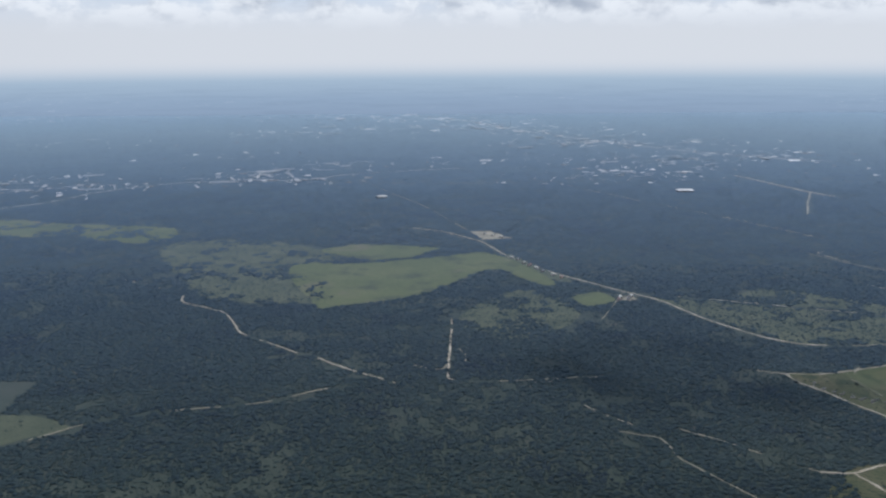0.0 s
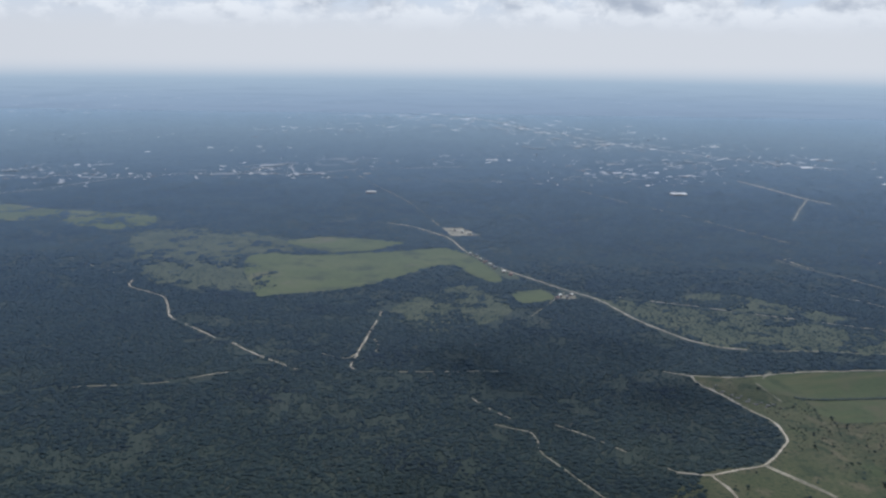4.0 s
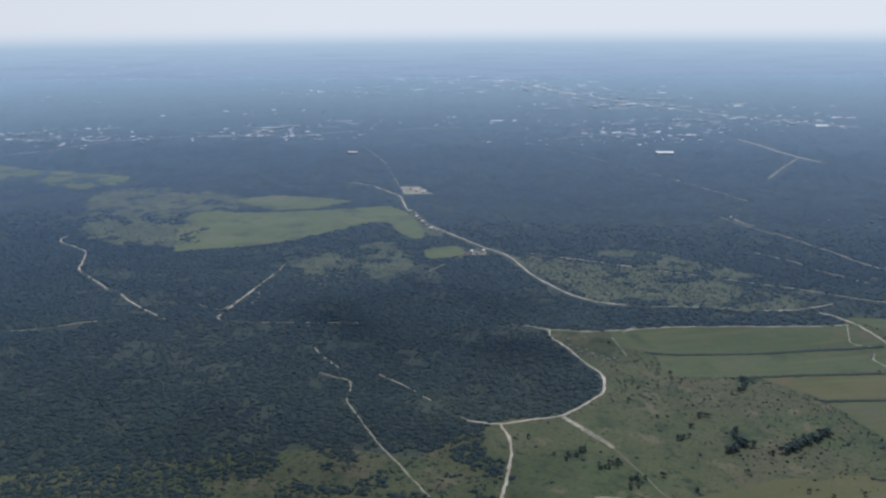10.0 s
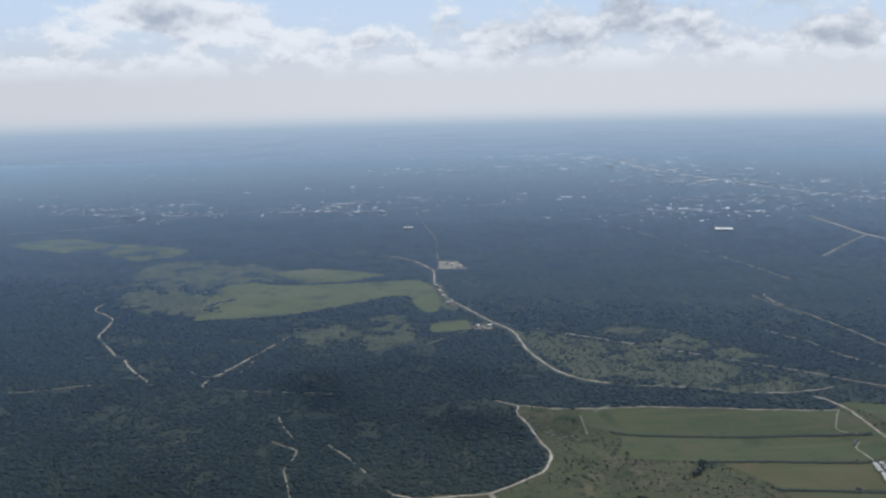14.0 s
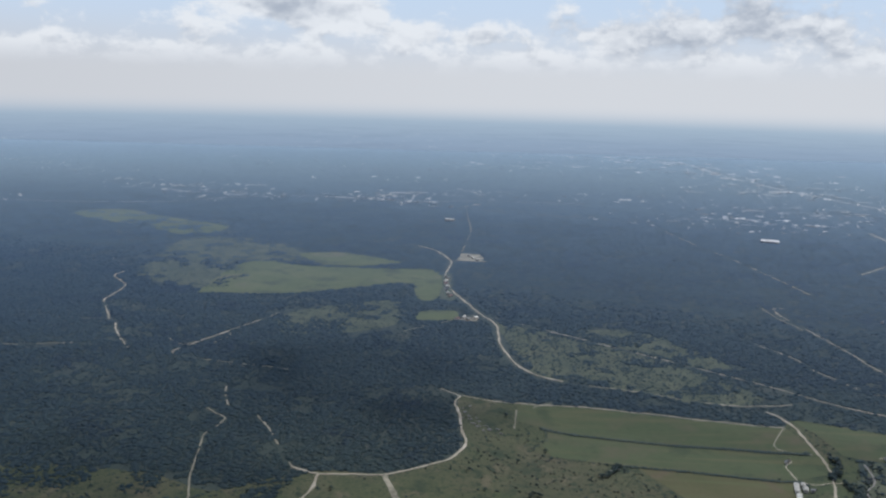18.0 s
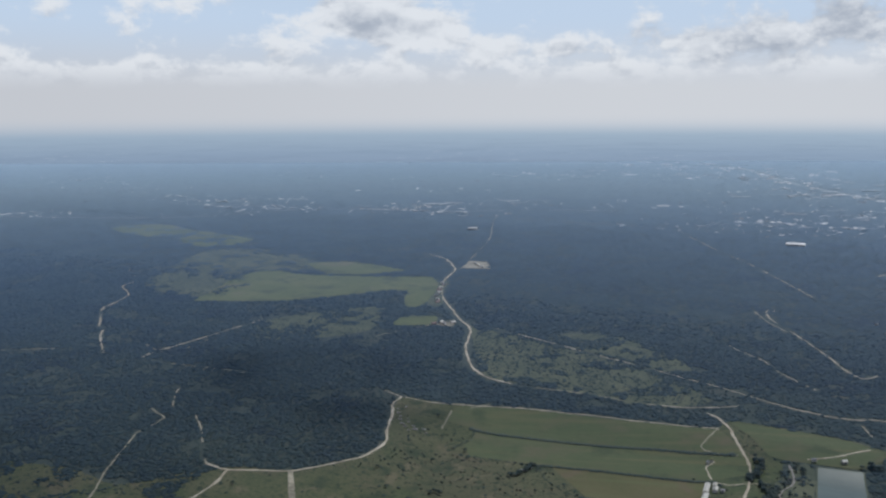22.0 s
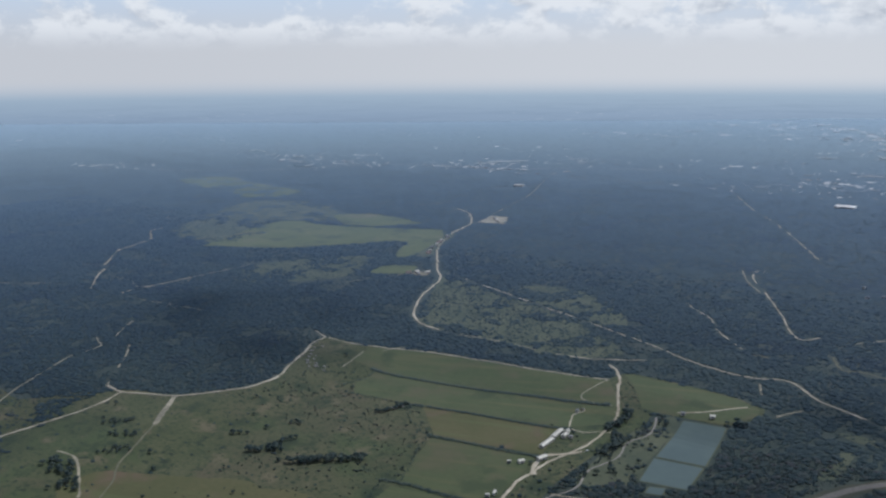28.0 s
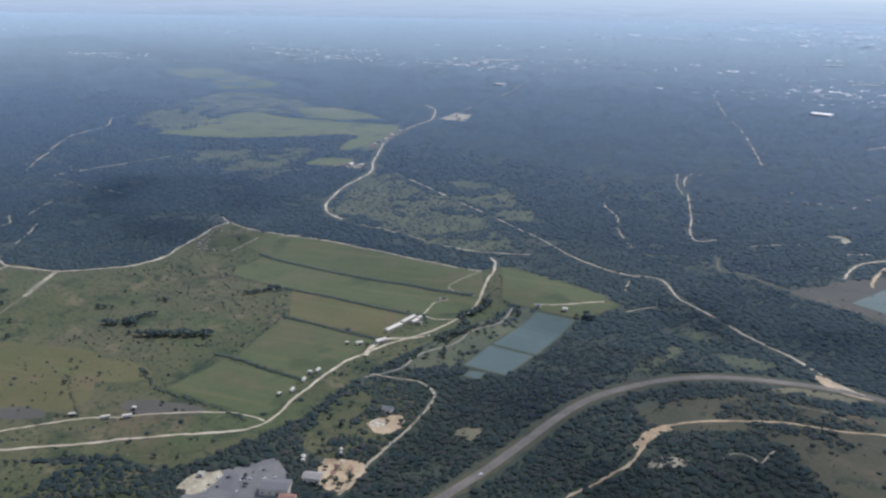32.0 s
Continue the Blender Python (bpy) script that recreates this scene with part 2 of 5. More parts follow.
DRY = (0.30, 0.26, 0.19)
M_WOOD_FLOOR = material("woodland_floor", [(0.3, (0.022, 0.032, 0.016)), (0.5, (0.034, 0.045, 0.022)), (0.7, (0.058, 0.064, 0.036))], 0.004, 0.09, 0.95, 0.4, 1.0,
                        fleck=[((0.046, 0.052, 0.028), 0.012, 0.52, 0.70), ((0.085, 0.078, 0.048), 0.05, 0.62, 0.74)], haze=0.95)
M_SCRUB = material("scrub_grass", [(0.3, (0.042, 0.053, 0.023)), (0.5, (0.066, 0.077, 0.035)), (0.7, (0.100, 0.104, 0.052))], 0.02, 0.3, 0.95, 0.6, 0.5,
                   fleck=[((0.092, 0.098, 0.046), 0.025, 0.50, 0.68), ((0.17, 0.15, 0.10), 0.06, 0.66, 0.78)], haze=0.80)
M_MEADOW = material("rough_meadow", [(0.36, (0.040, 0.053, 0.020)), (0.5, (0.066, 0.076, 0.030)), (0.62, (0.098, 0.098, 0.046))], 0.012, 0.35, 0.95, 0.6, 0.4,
                    fleck=[((0.082, 0.078, 0.040), 0.0062, 0.42, 0.80), ((0.100, 0.082, 0.048), 0.011, 0.52, 0.74), ((0.058, 0.078, 0.028), 0.008, 0.54, 0.68), ((0.120, 0.105, 0.058), 0.034, 0.56, 0.70), ((0.030, 0.044, 0.018), 0.028, 0.54, 0.68), ((0.026, 0.038, 0.016), 0.11, 0.57, 0.66), ((0.036, 0.050, 0.020), 0.24, 0.55, 0.64), ((0.14, 0.12, 0.075), 0.09, 0.66, 0.76)], haze=0.38)
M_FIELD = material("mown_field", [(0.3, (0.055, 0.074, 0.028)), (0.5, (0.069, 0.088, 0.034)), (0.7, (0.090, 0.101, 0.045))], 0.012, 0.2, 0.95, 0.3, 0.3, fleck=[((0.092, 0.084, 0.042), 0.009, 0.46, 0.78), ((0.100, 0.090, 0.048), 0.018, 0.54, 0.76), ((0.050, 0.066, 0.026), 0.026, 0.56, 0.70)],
                   streak=((0.118, 0.104, 0.045), 1.9, 0.12, 0.48, 0.75, 0.7), haze=0.40)
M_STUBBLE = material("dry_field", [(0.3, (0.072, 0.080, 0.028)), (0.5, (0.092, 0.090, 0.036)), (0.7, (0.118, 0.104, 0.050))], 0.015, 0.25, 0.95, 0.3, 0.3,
                     fleck=[((0.125, 0.092, 0.056), 0.02, 0.52, 0.72)], streak=((0.10, 0.115, 0.045), 1.9, 0.1, 0.5, 0.7, 0.6), haze=0.33)
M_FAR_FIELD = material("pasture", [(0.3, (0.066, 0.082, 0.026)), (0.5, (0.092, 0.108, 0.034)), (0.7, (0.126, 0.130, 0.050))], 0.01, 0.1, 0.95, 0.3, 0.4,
                       fleck=[((0.055, 0.068, 0.028), 0.017, 0.50, 0.68), ((0.125, 0.118, 0.06), 0.008, 0.55, 0.7)], haze=0.72)
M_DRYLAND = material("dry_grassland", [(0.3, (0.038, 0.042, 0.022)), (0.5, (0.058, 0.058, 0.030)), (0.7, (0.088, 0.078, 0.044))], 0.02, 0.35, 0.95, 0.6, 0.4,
                     fleck=[((0.098, 0.078, 0.046), 0.03, 0.54, 0.72), ((0.030, 0.038, 0.018), 0.07, 0.54, 0.66), (DRY, 0.09, 0.70, 0.80)], haze=0.6)
M_DIRT = material("caliche_track", [(0.38, (0.25, 0.21, 0.145)), (0.5, (0.41, 0.36, 0.27)), (0.62, (0.55, 0.49, 0.39))], 0.05, 0.6, 0.95, 0.3, 0.1, haze=0.60)
M_TRAIL = material("worn_trail", [(0.38, (0.13, 0.12, 0.078)), (0.5, (0.27, 0.242, 0.17)), (0.62, (0.42, 0.38, 0.28))], 0.05, 0.5, 0.95, 0.3, 0.1, haze=0.70)
M_SAND = material("bare_sand", [(0.36, (0.22, 0.165, 0.10)), (0.5, (0.37, 0.285, 0.18)), (0.64, (0.50, 0.41, 0.28))], 0.06, 0.5, 0.95, 0.4, 0.2, haze=0.60)
M_PAVED = material("pale_asphalt", [(0.36, (0.088, 0.080, 0.070)), (0.5, (0.132, 0.120, 0.104)), (0.64, (0.19, 0.172, 0.148))], 0.03, 0.5, 0.85, 0.2, 0.05, haze=0.45)
M_LOT = material("old_asphalt", [(0.36, (0.095, 0.095, 0.092)), (0.5, (0.132, 0.130, 0.124)), (0.64, (0.18, 0.174, 0.162))], 0.06, 0.6, 0.85, 0.2, 0.05)
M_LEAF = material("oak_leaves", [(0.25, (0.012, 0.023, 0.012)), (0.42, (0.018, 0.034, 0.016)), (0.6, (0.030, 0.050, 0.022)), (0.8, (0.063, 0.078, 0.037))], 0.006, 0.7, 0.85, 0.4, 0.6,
                  fleck=[((0.038, 0.057, 0.024), 0.0045, 0.52, 0.66), ((0.051, 0.066, 0.032), 0.021, 0.58, 0.74), ((0.013, 0.024, 0.013), 0.0085, 0.54, 0.70), ((0.061, 0.073, 0.037), 0.12, 0.62, 0.74)], island=0.15, through_light=0.5, haze=1.12, odd=[((0.044, 0.061, 0.032), 0.2)])
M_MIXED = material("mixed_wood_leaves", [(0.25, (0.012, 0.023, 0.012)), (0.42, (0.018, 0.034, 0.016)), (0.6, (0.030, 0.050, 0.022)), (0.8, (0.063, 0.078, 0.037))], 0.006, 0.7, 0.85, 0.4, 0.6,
                  fleck=[((0.038, 0.057, 0.024), 0.0045, 0.52, 0.66), ((0.051, 0.066, 0.032), 0.021, 0.58, 0.74), ((0.013, 0.024, 0.013), 0.0085, 0.54, 0.70), ((0.061, 0.073, 0.037), 0.12, 0.62, 0.74)], island=0.15, through_light=0.5, haze=1.12, odd=[((0.078, 0.064, 0.040), 0.24), ((0.060, 0.068, 0.030), 0.30)])
M_LEAF_TREE = material("tree_leaves", [(0.25, (0.024, 0.038, 0.017)), (0.5, (0.043, 0.062, 0.027)), (0.75, (0.08, 0.094, 0.044))], 0.02, 0.9, 0.8, 1.0, 0.8, island=0.25, rand=0.2, through_light=0.35, haze=0.90)
M_FAINT = material("faint_trail", [(0.3, (0.085, 0.088, 0.045)), (0.5, (0.135, 0.125, 0.075)), (0.7, (0.22, 0.19, 0.12))], 0.06, 0.5, 0.95, 0.3, 0.1, haze=0.60)
M_BRUSH = material("brush_leaves", [(0.25, (0.026, 0.036, 0.016)), (0.5, (0.044, 0.054, 0.024)), (0.75, (0.085, 0.085, 0.045))], 0.02, 0.8, 0.85, 0.6, 0.6, island=0.4, through_light=0.45, haze=0.9)
M_BARK = material("bark", [(0.3, (0.08, 0.065, 0.05)), (0.7, (0.15, 0.125, 0.1))], 0.8, 4.0, 0.95, 0.6, 0.1)
M_WHITE = material("white_metal_roof", [(0.3, (0.44, 0.42, 0.36)), (0.5, (0.55, 0.525, 0.46)), (0.7, (0.66, 0.64, 0.57))], 0.1, 1.2, 0.45, 0.1, 0.05, rand=0.15, haze=0.50)
M_TOWN = material("pale_town_roofs", [(0.34, (0.14, 0.14, 0.14)), (0.46, (0.50, 0.50, 0.49)), (0.58, (0.88, 0.88, 0.87))], 0.02, 0.4, 0.6, 0.0, island=0.6, haze=0.22)
M_TAN = material("tan_wall", [(0.3, (0.38, 0.33, 0.26)), (0.5, (0.45, 0.40, 0.32)), (0.7, (0.52, 0.47, 0.38))], 0.1, 1.5, 0.85, 0.2, 0.05, rand=0.3)
M_GREY_ROOF = material("grey_shingles", [(0.3, (0.14, 0.14, 0.14)), (0.5, (0.20, 0.195, 0.19)), (0.7, (0.30, 0.28, 0.26))], 0.1, 1.5, 0.9, 0.3, 0.05, rand=0.5)
M_RED_ROOF = material("rusty_roof", [(0.3, (0.20, 0.10, 0.07)), (0.7, (0.30, 0.17, 0.12))], 0.1, 1.5, 0.8, 0.3, 0.05, rand=0.3)
M_DARK = material("dark_glass", [(0.3, (0.03, 0.035, 0.04)), (0.7, (0.05, 0.055, 0.06))], 0.5, 3.0, 0.15, 0.0, spec=0.5)
M_TYRE = material("rubber", [(0.3, (0.02, 0.02, 0.02)), (0.7, (0.035, 0.035, 0.035))], 1.0, 6.0, 0.85, 0.1, 0.01)
M_STONE = material("pale_rubble", [(0.3, (0.22, 0.20, 0.17)), (0.5, (0.32, 0.29, 0.25)), (0.7, (0.42, 0.39, 0.34))], 0.1, 0.8, 0.95, 0.6, 0.3, rand=0.3)
M_CONCRETE = material("concrete", [(0.3, (0.36, 0.35, 0.33)), (0.7, (0.50, 0.49, 0.46))], 0.1, 1.0, 0.85, 0.2, 0.05)


def water_material(name, tint):
    mt = bpy.data.materials.new(name)
    mt.use_nodes = True
    N = Nodes(mt.node_tree)
    p = N.n("ShaderNodeNewGeometry").outputs["Position"]
    a = N.noise(p, 0.03, 4.0, 0.6)
    col = N.mix(N.step(a, 0.35, 0.7), (*tint, 1.0), (tint[0] * 1.25, tint[1] * 1.2, tint[2] * 1.15, 1.0))
    bp = N.n("ShaderNodeBump", {"Strength": 0.25, "Distance": 0.05, "Height": N.noise(p, 0.8, 3.0, 0.6)})
    b = N.n("ShaderNodeBsdfPrincipled", {"Base Color": col, "Roughness": 0.3, "IOR": 1.24, "Normal": bp.outputs[0]})
    N.t.links.new(b.outputs[0], N.n("ShaderNodeOutputMaterial").inputs[0])
    return mt


M_WATER = water_material("pond_water", (0.062, 0.094, 0.094))


# ---- building helpers ----
def mesh_of(bm, name, mat, smooth=False):
    me = bpy.data.meshes.new(name)
    bm.to_mesh(me)
    bm.free()
    me.materials.append(mat)
    if smooth:
        me.polygons.foreach_set("use_smooth", [True] * len(me.polygons))
    return me


def part(name, bm, mat, parent=None, label=""):
    me = bm if isinstance(bm, bpy.types.Mesh) else mesh_of(bm, name, mat)
    ob = new(name, me)
    ob.parent = parent
    if label:
        ob["label"] = label
    return ob


def empty(name, x, y, z=0.0, turn=0.0):
    ob = new(name)
    ob.matrix_basis = pose(x, y, z, 0, 0, turn)
    return ob


def raw_mesh(name, verts, faces, mat, smooth=False):
    """verts: (n, 3) array; faces: (m, k) array of one k."""
    me = bpy.data.meshes.new(name)
    verts, faces = np.asarray(verts, np.float32), np.asarray(faces, np.int32)
    k = faces.shape[1]
    me.vertices.add(len(verts))
    me.vertices.foreach_set("co", verts.ravel())
    me.loops.add(faces.size)
    me.loops.foreach_set("vertex_index", faces.ravel())
    me.polygons.add(len(faces))
    me.polygons.foreach_set("loop_start", np.arange(0, faces.size, k, dtype=np.int32))
    if smooth:
        me.polygons.foreach_set("use_smooth", np.ones(len(faces), bool))
    me.update(calc_edges=True)
    me.validate()
    me.materials.append(mat)
    return me


def curve(points, step=8.0, closed=False):
    """A smooth line through control points."""
    p = np.array(points, float)
    n = len(p)
    out = []
    for i in range(n if closed else n - 1):
        g = (lambda j: p[j % n]) if closed else (lambda j: p[min(max(j, 0), n - 1)])
        a, b, c, d = g(i - 1), g(i), g(i + 1), g(i + 2)
        m = max(2, int(np.hypot(*(c - b)) / step))
        for t in np.arange(m) / m:
            out.append(0.5 * (2 * b + (c - a) * t + (2 * a - 5 * b + 4 * c - d) * t * t + (3 * b - a - 3 * c + d) * t ** 3))
    if not closed:
        out.append(p[-1])
    return np.array(out)


def inside(x, y, poly):
    """Which of the points lie in the polygon."""
    res = np.zeros(np.shape(x), bool)
    for (x0, y0), (x1, y1) in zip(poly, np.roll(poly, -1, 0)):
        if y0 != y1:
            res ^= ((y0 > y) != (y1 > y)) & (x < (x1 - x0) * (y - y0) / (y1 - y0) + x0)
    return res


# ---- plan ----
CELL, X0, Y0, NX, NY = 3.0, -1500.0, 380.0, 960, 760
GX, GY = np.meshgrid(X0 + CELL * (np.arange(NX) + 0.5), Y0 + CELL * (np.arange(NY) + 0.5))
cover_map = np.ones((NY, NX), np.float32)       # 1: closed wood, 0: bare


def soft_field(scale, seed):
    """Smooth random values, about 0 to 1, over the plan."""
    rs = np.random.RandomState(seed)
    g = rs.rand(int(NY * CELL / scale) + 4, int(NX * CELL / scale) + 4)
    fx, fy = (GX - X0) / scale, (GY - Y0) / scale
    ix, iy = fx.astype(int), fy.astype(int)
    ux, uy = fx - ix, fy - iy
    ux, uy = ux * ux * (3 - 2 * ux), uy * uy * (3 - 2 * uy)
    return (g[iy, ix] * (1 - ux) + g[iy, ix + 1] * ux) * (1 - uy) + (g[iy + 1, ix] * (1 - ux) + g[iy + 1, ix + 1] * ux) * uy


SOFT = 0.5 * soft_field(120, 1) + 0.3 * soft_field(45, 2) + 0.2 * soft_field(18, 3)
GAPS = 0.55 * soft_field(34, 11) + 0.45 * soft_field(13, 12)
CLUSTER = 0.6 * soft_field(38, 13) + 0.4 * soft_field(15, 14)
cover_map[(GAPS > 0.62) & (SOFT > 0.45)] = 0.75
cover_map[(GAPS > 0.71) & (SOFT > 0.42)] = 0.58


SWAY_X = soft_field(30, 7) + 0.5 * soft_field(9, 17)
SWAY_Y = soft_field(30, 8) + 0.5 * soft_field(9, 18)


def clear(poly, value, ragged=0.0, cluster=0.0, low=0.08):
    m = inside(GX + ragged * (SWAY_X - 0.75), GY + ragged * (SWAY_Y - 0.75), np.array(poly, float))
    cover_map[m] = np.where(CLUSTER[m] > cluster, 0.92, low) if cluster else value


def clear_line(pts, half):
    for x, y in curve(pts, 2.0):
        i, j, r = int((x - X0) / CELL), int((y - Y0) / CELL), int(half / CELL) + 1
        if 0 <= i < NX and 0 <= j < NY:
            a, b, c, d = max(j - r, 0), min(j + r + 1, NY), max(i - r, 0), min(i + r + 1, NX)
            near = (GX[a:b, c:d] - x) ** 2 + (GY[a:b, c:d] - y) ** 2 < half * half
            cover_map[a:b, c:d][near] = 0.0


# ---- ground ----
def hollow(x, y):
    """Height of the ground: a shallow hollow under the meadow, the farm and the ponds."""
    def ease(v):
        v = np.clip(v, 0.0, 1.0)
        return v * v * (3 - 2 * v)
    x, y = np.asarray(x, float), np.asarray(y, float)
    return -9.0 * ease((x - 400) / 80) * ease((945 - y) / 80) * ease((870 - x) / 70)


def cut_in_squares(bm, size=8.0):
    """Cuts flat land along one lattice, so that it can follow the hollow."""
    x0, x1 = (f(v.co.x for v in bm.verts) for f in (min, max))
    y0, y1 = (f(v.co.y for v in bm.verts) for f in (min, max))
    for axis, lo, hi in ((0, max(x0, 392.0), min(x1, 880.0)), (1, max(y0, 200.0), min(y1, 960.0))):
        for k in range(math.ceil(lo / size), math.floor(hi / size) + 1):
            at = Vector((k * size, 0, 0)) if axis == 0 else Vector((0, k * size, 0))
            bmesh.ops.bisect_plane(bm, geom=bm.verts[:] + bm.edges[:] + bm.faces[:], plane_co=at, plane_no=Vector((1, 0, 0)) if axis == 0 else Vector((0, 1, 0)))


def ground_sheet():
    rings = [0, 500, 1000, 1500, 2200, 3200, 4500, 6500, 10000, 20000]
    bm = bmesh.new()
    last = None
    for r in rings:
        ring = [bm.verts.new((560 + r * math.cos(a), 600 + r * math.sin(a), 0)) for a in np.linspace(0, 2 * math.pi, 65)[:-1]] if r else [bm.verts.new((542, 611, 0))]
        if last:
            for i in range(64):
                j = (i + 1) % 64
                bm.faces.new((last[0], ring[i], ring[j]) if len(last) == 1 else (last[i], ring[i], ring[j], last[j]))
        last = ring
    cut_in_squares(bm)
    return mesh_of(bm, "ground", M_WOOD_FLOOR)


tagged(new("ground", ground_sheet()), "wide flat woodland ground of dark soil and low scrub", "ground", kind="structure")


def land(name, poly, z, mat, label, category="field", smooth=True, value=0.0, ragged=0.0, cluster=0.0, low=0.08):
    """A piece of open land laid on the ground, with a slightly wavering edge."""
    pts = curve(poly, 10.0, True) if smooth else np.array(poly, float)
    rs = np.random.RandomState(len(pts))
    if smooth:
        pts = pts + rs.uniform(-1, 1, pts.shape) * 1.2
    bm = bmesh.new()
    f = bm.faces.new([bm.verts.new((x, y, z)) for x, y in pts])
    if f.normal.z < 0:
        f.normal_flip()
    bmesh.ops.triangulate(bm, faces=bm.faces[:])
    cut_in_squares(bm)
    for f in bm.faces:
        f.normal_update()
        if f.normal.z < 0:
            f.normal_flip()
    ob = tagged(new(name, mesh_of(bm, name, mat)), label, category, kind="structure")
    if value is not None:
        clear(pts, value, ragged, cluster, low)
    return ob


LOOP = [(210, 750), (246, 719), (279, 684), (302, 664), (327, 662), (352, 673), (374, 684), (390, 702), (407, 730), (411, 759), (407, 780), (395, 800), (372, 848), (361, 868), (359, 889)]
N_EDGE = [(361, 890), (406, 889), (423, 898), (471, 917), (527, 924), (583, 930), (636, 937), (664, 943)]
MEADOW = [(318, 660), (374, 684), (407, 730), (411, 759), (395, 800), (372, 848), (360, 889), (406, 888), (423, 897), (470, 916), (527, 923), (583, 929), (636, 936), (664, 942),
          (668, 969), (700, 972), (737, 969), (775, 964), (801, 951), (805, 932), (792, 917), (784, 908), (750, 905), (727, 902), (728, 865), (721, 824), (719, 794), (722, 728), (730, 677),
          (737, 652), (732, 601), (725, 564), (681, 543), (642, 497), (560, 400), (335, 400), (328, 560)]
land("meadow", MEADOW, 0.10, M_MEADOW, "rough green meadow with scattered shrubs and bare brown patches", "meadow", value=0.03)
land("mown_field", [(458, 856), (429, 855), (420, 888), (423, 896), (470, 915), (526, 922), (582, 928), (636, 935), (664, 941), (687, 914), (699, 898), (666, 895), (618, 887), (578, 877), (524, 865)], 0.2, M_FIELD,
     "pale green mown field along a wood edge", smooth=False, value=0.0, ragged=6)
land("mown_field", [(462, 851), (524, 861), (578, 873), (618, 883), (666, 891), (701, 898), (710, 875), (677, 843), (654, 833), (601, 820), (548, 809), (511, 803), (480, 799), (466, 817)], 0.2, M_FIELD,
     "mown green field strip between two hedges", smooth=False, value=0.0)
land("dry_field", [(550, 811), (601, 819), (654, 834), (677, 841), (681, 812), (687, 784), (641, 773), (598, 765)], 0.2, M_STUBBLE, "dry yellowish field strip between two hedges", smooth=False)
land("dry_field", [(600, 759), (641, 768), (685, 778), (693, 742), (695, 714), (692, 694), (660, 687), (626, 680)], 0.2, M_FIELD, "yellow-green field between hedge and track", smooth=False)
land("mown_field", [(628, 676), (660, 682), (693, 689), (710, 667), (716, 644), (707, 635), (675, 628), (636, 622)], 0.2, M_FIELD, "green field between hedge and farm track", smooth=False)
land("mown_field", [(668, 967), (737, 967), (775, 962), (799, 949), (802, 932), (788, 917), (782, 909), (751, 906), (728, 904), (713, 906), (690, 940)], 0.2, M_FIELD,
     "smooth green paddock running to a wood edge", smooth=False)
M_PLOUGH = material("ploughed_soil", [(0.3, (0.058, 0.060, 0.040)), (0.5, (0.074, 0.070, 0.054)), (0.7, (0.092, 0.084, 0.062))], 0.03, 0.4, 0.95, 0.5, 0.3, haze=0.6)
land("bare_patch", [(632, 595), (654, 611), (675, 620), (687, 617), (670, 602), (646, 584)], 0.18, M_PLOUGH, "dark purplish bare soil in a field", "field", value=None)
land("bare_patch", [(580, 536), (596, 549), (613, 549), (606, 536), (588, 526)], 0.18, M_PLOUGH, "dark purplish bare soil in a meadow", "field", value=None)
land("bare_patch", [(542, 600), (563, 623), (594, 633), (615, 623), (599, 600), (568, 585)], 0.17, M_STUBBLE, "yellowish dry patch of meadow grass", "meadow", value=None)
land("bare_patch", [(450, 569), (501, 600), (542, 621), (584, 600), (615, 569), (584, 528), (501, 507), (450, 528)], 0.15, M_STUBBLE, "brownish worn patch of dry meadow grass", "meadow", value=None)
land("pasture", [(-211, 1253), (-227, 1298), (-245, 1371), (-224, 1409), (-164, 1407), (-111, 1414), (-47, 1440), (8, 1461), (51, 1487), (76, 1478), (122, 1400), (110, 1376), (62, 1350), (5, 1268), (-20, 1226), (-67, 1190), (-129, 1163), (-172, 1142), (-180, 1180)],
     0.2, M_FAR_FIELD, "bright green open pasture enclosed by woodland", value=0.0, ragged=12)
land("pasture", [(-209, 1499), (-192, 1531), (-159, 1559), (-105, 1549), (-25, 1530), (-6, 1515), (-52, 1455), (-99, 1437), (-116, 1426)], 0.25, M_FAR_FIELD, "green pasture beyond a narrow tree line", ragged=14)
land("pasture", [(86, 1374), (84, 1471), (126, 1397), (154, 1316), (166, 1270), (142, 1265)], 0.3, M_FAR_FIELD, "small green paddock beside the road")
land("scrubland", [(395, 1186), (440, 1225), (505, 1222), (555, 1180), (605, 1110), (565, 1103), (470, 1142)], 0.12, M_SCRUB, "pale scrub on the wood side of a cleared line", "scrubland", value=0.5, ragged=40, cluster=0.55, low=0.45)
land("pasture", [(190, 1152), (178, 1199), (217, 1222), (234, 1178)], 0.25, M_FAR_FIELD, "small green paddock beside a farmyard")
land("scrubland", [(-318, 1193), (-416, 1343), (-500, 1560), (-380, 1600), (-243, 1540), (-170, 1430), (-266, 1388), (-206, 1275), (-149, 1180)], 0.12, M_SCRUB, "pale scrubland of dry grass and low brush", "scrubland", value=0.42, ragged=70, cluster=0.60, low=0.30)
land("pasture", [(-979, 1716), (-906, 1817), (-751, 1765), (-640, 1745), (-660, 1680), (-786, 1634)], 0.25, M_FAR_FIELD, "far pale green meadow in the woods", value=0.0, ragged=60, cluster=0.66, low=0.02)
land("scrubland", [(-660, 1730), (-560, 1756), (-500, 1640), (-556, 1576), (-680, 1640)], 0.2, M_FAR_FIELD, "far green meadow dotted with trees", "scrubland", value=0.25, ragged=30, cluster=0.55)
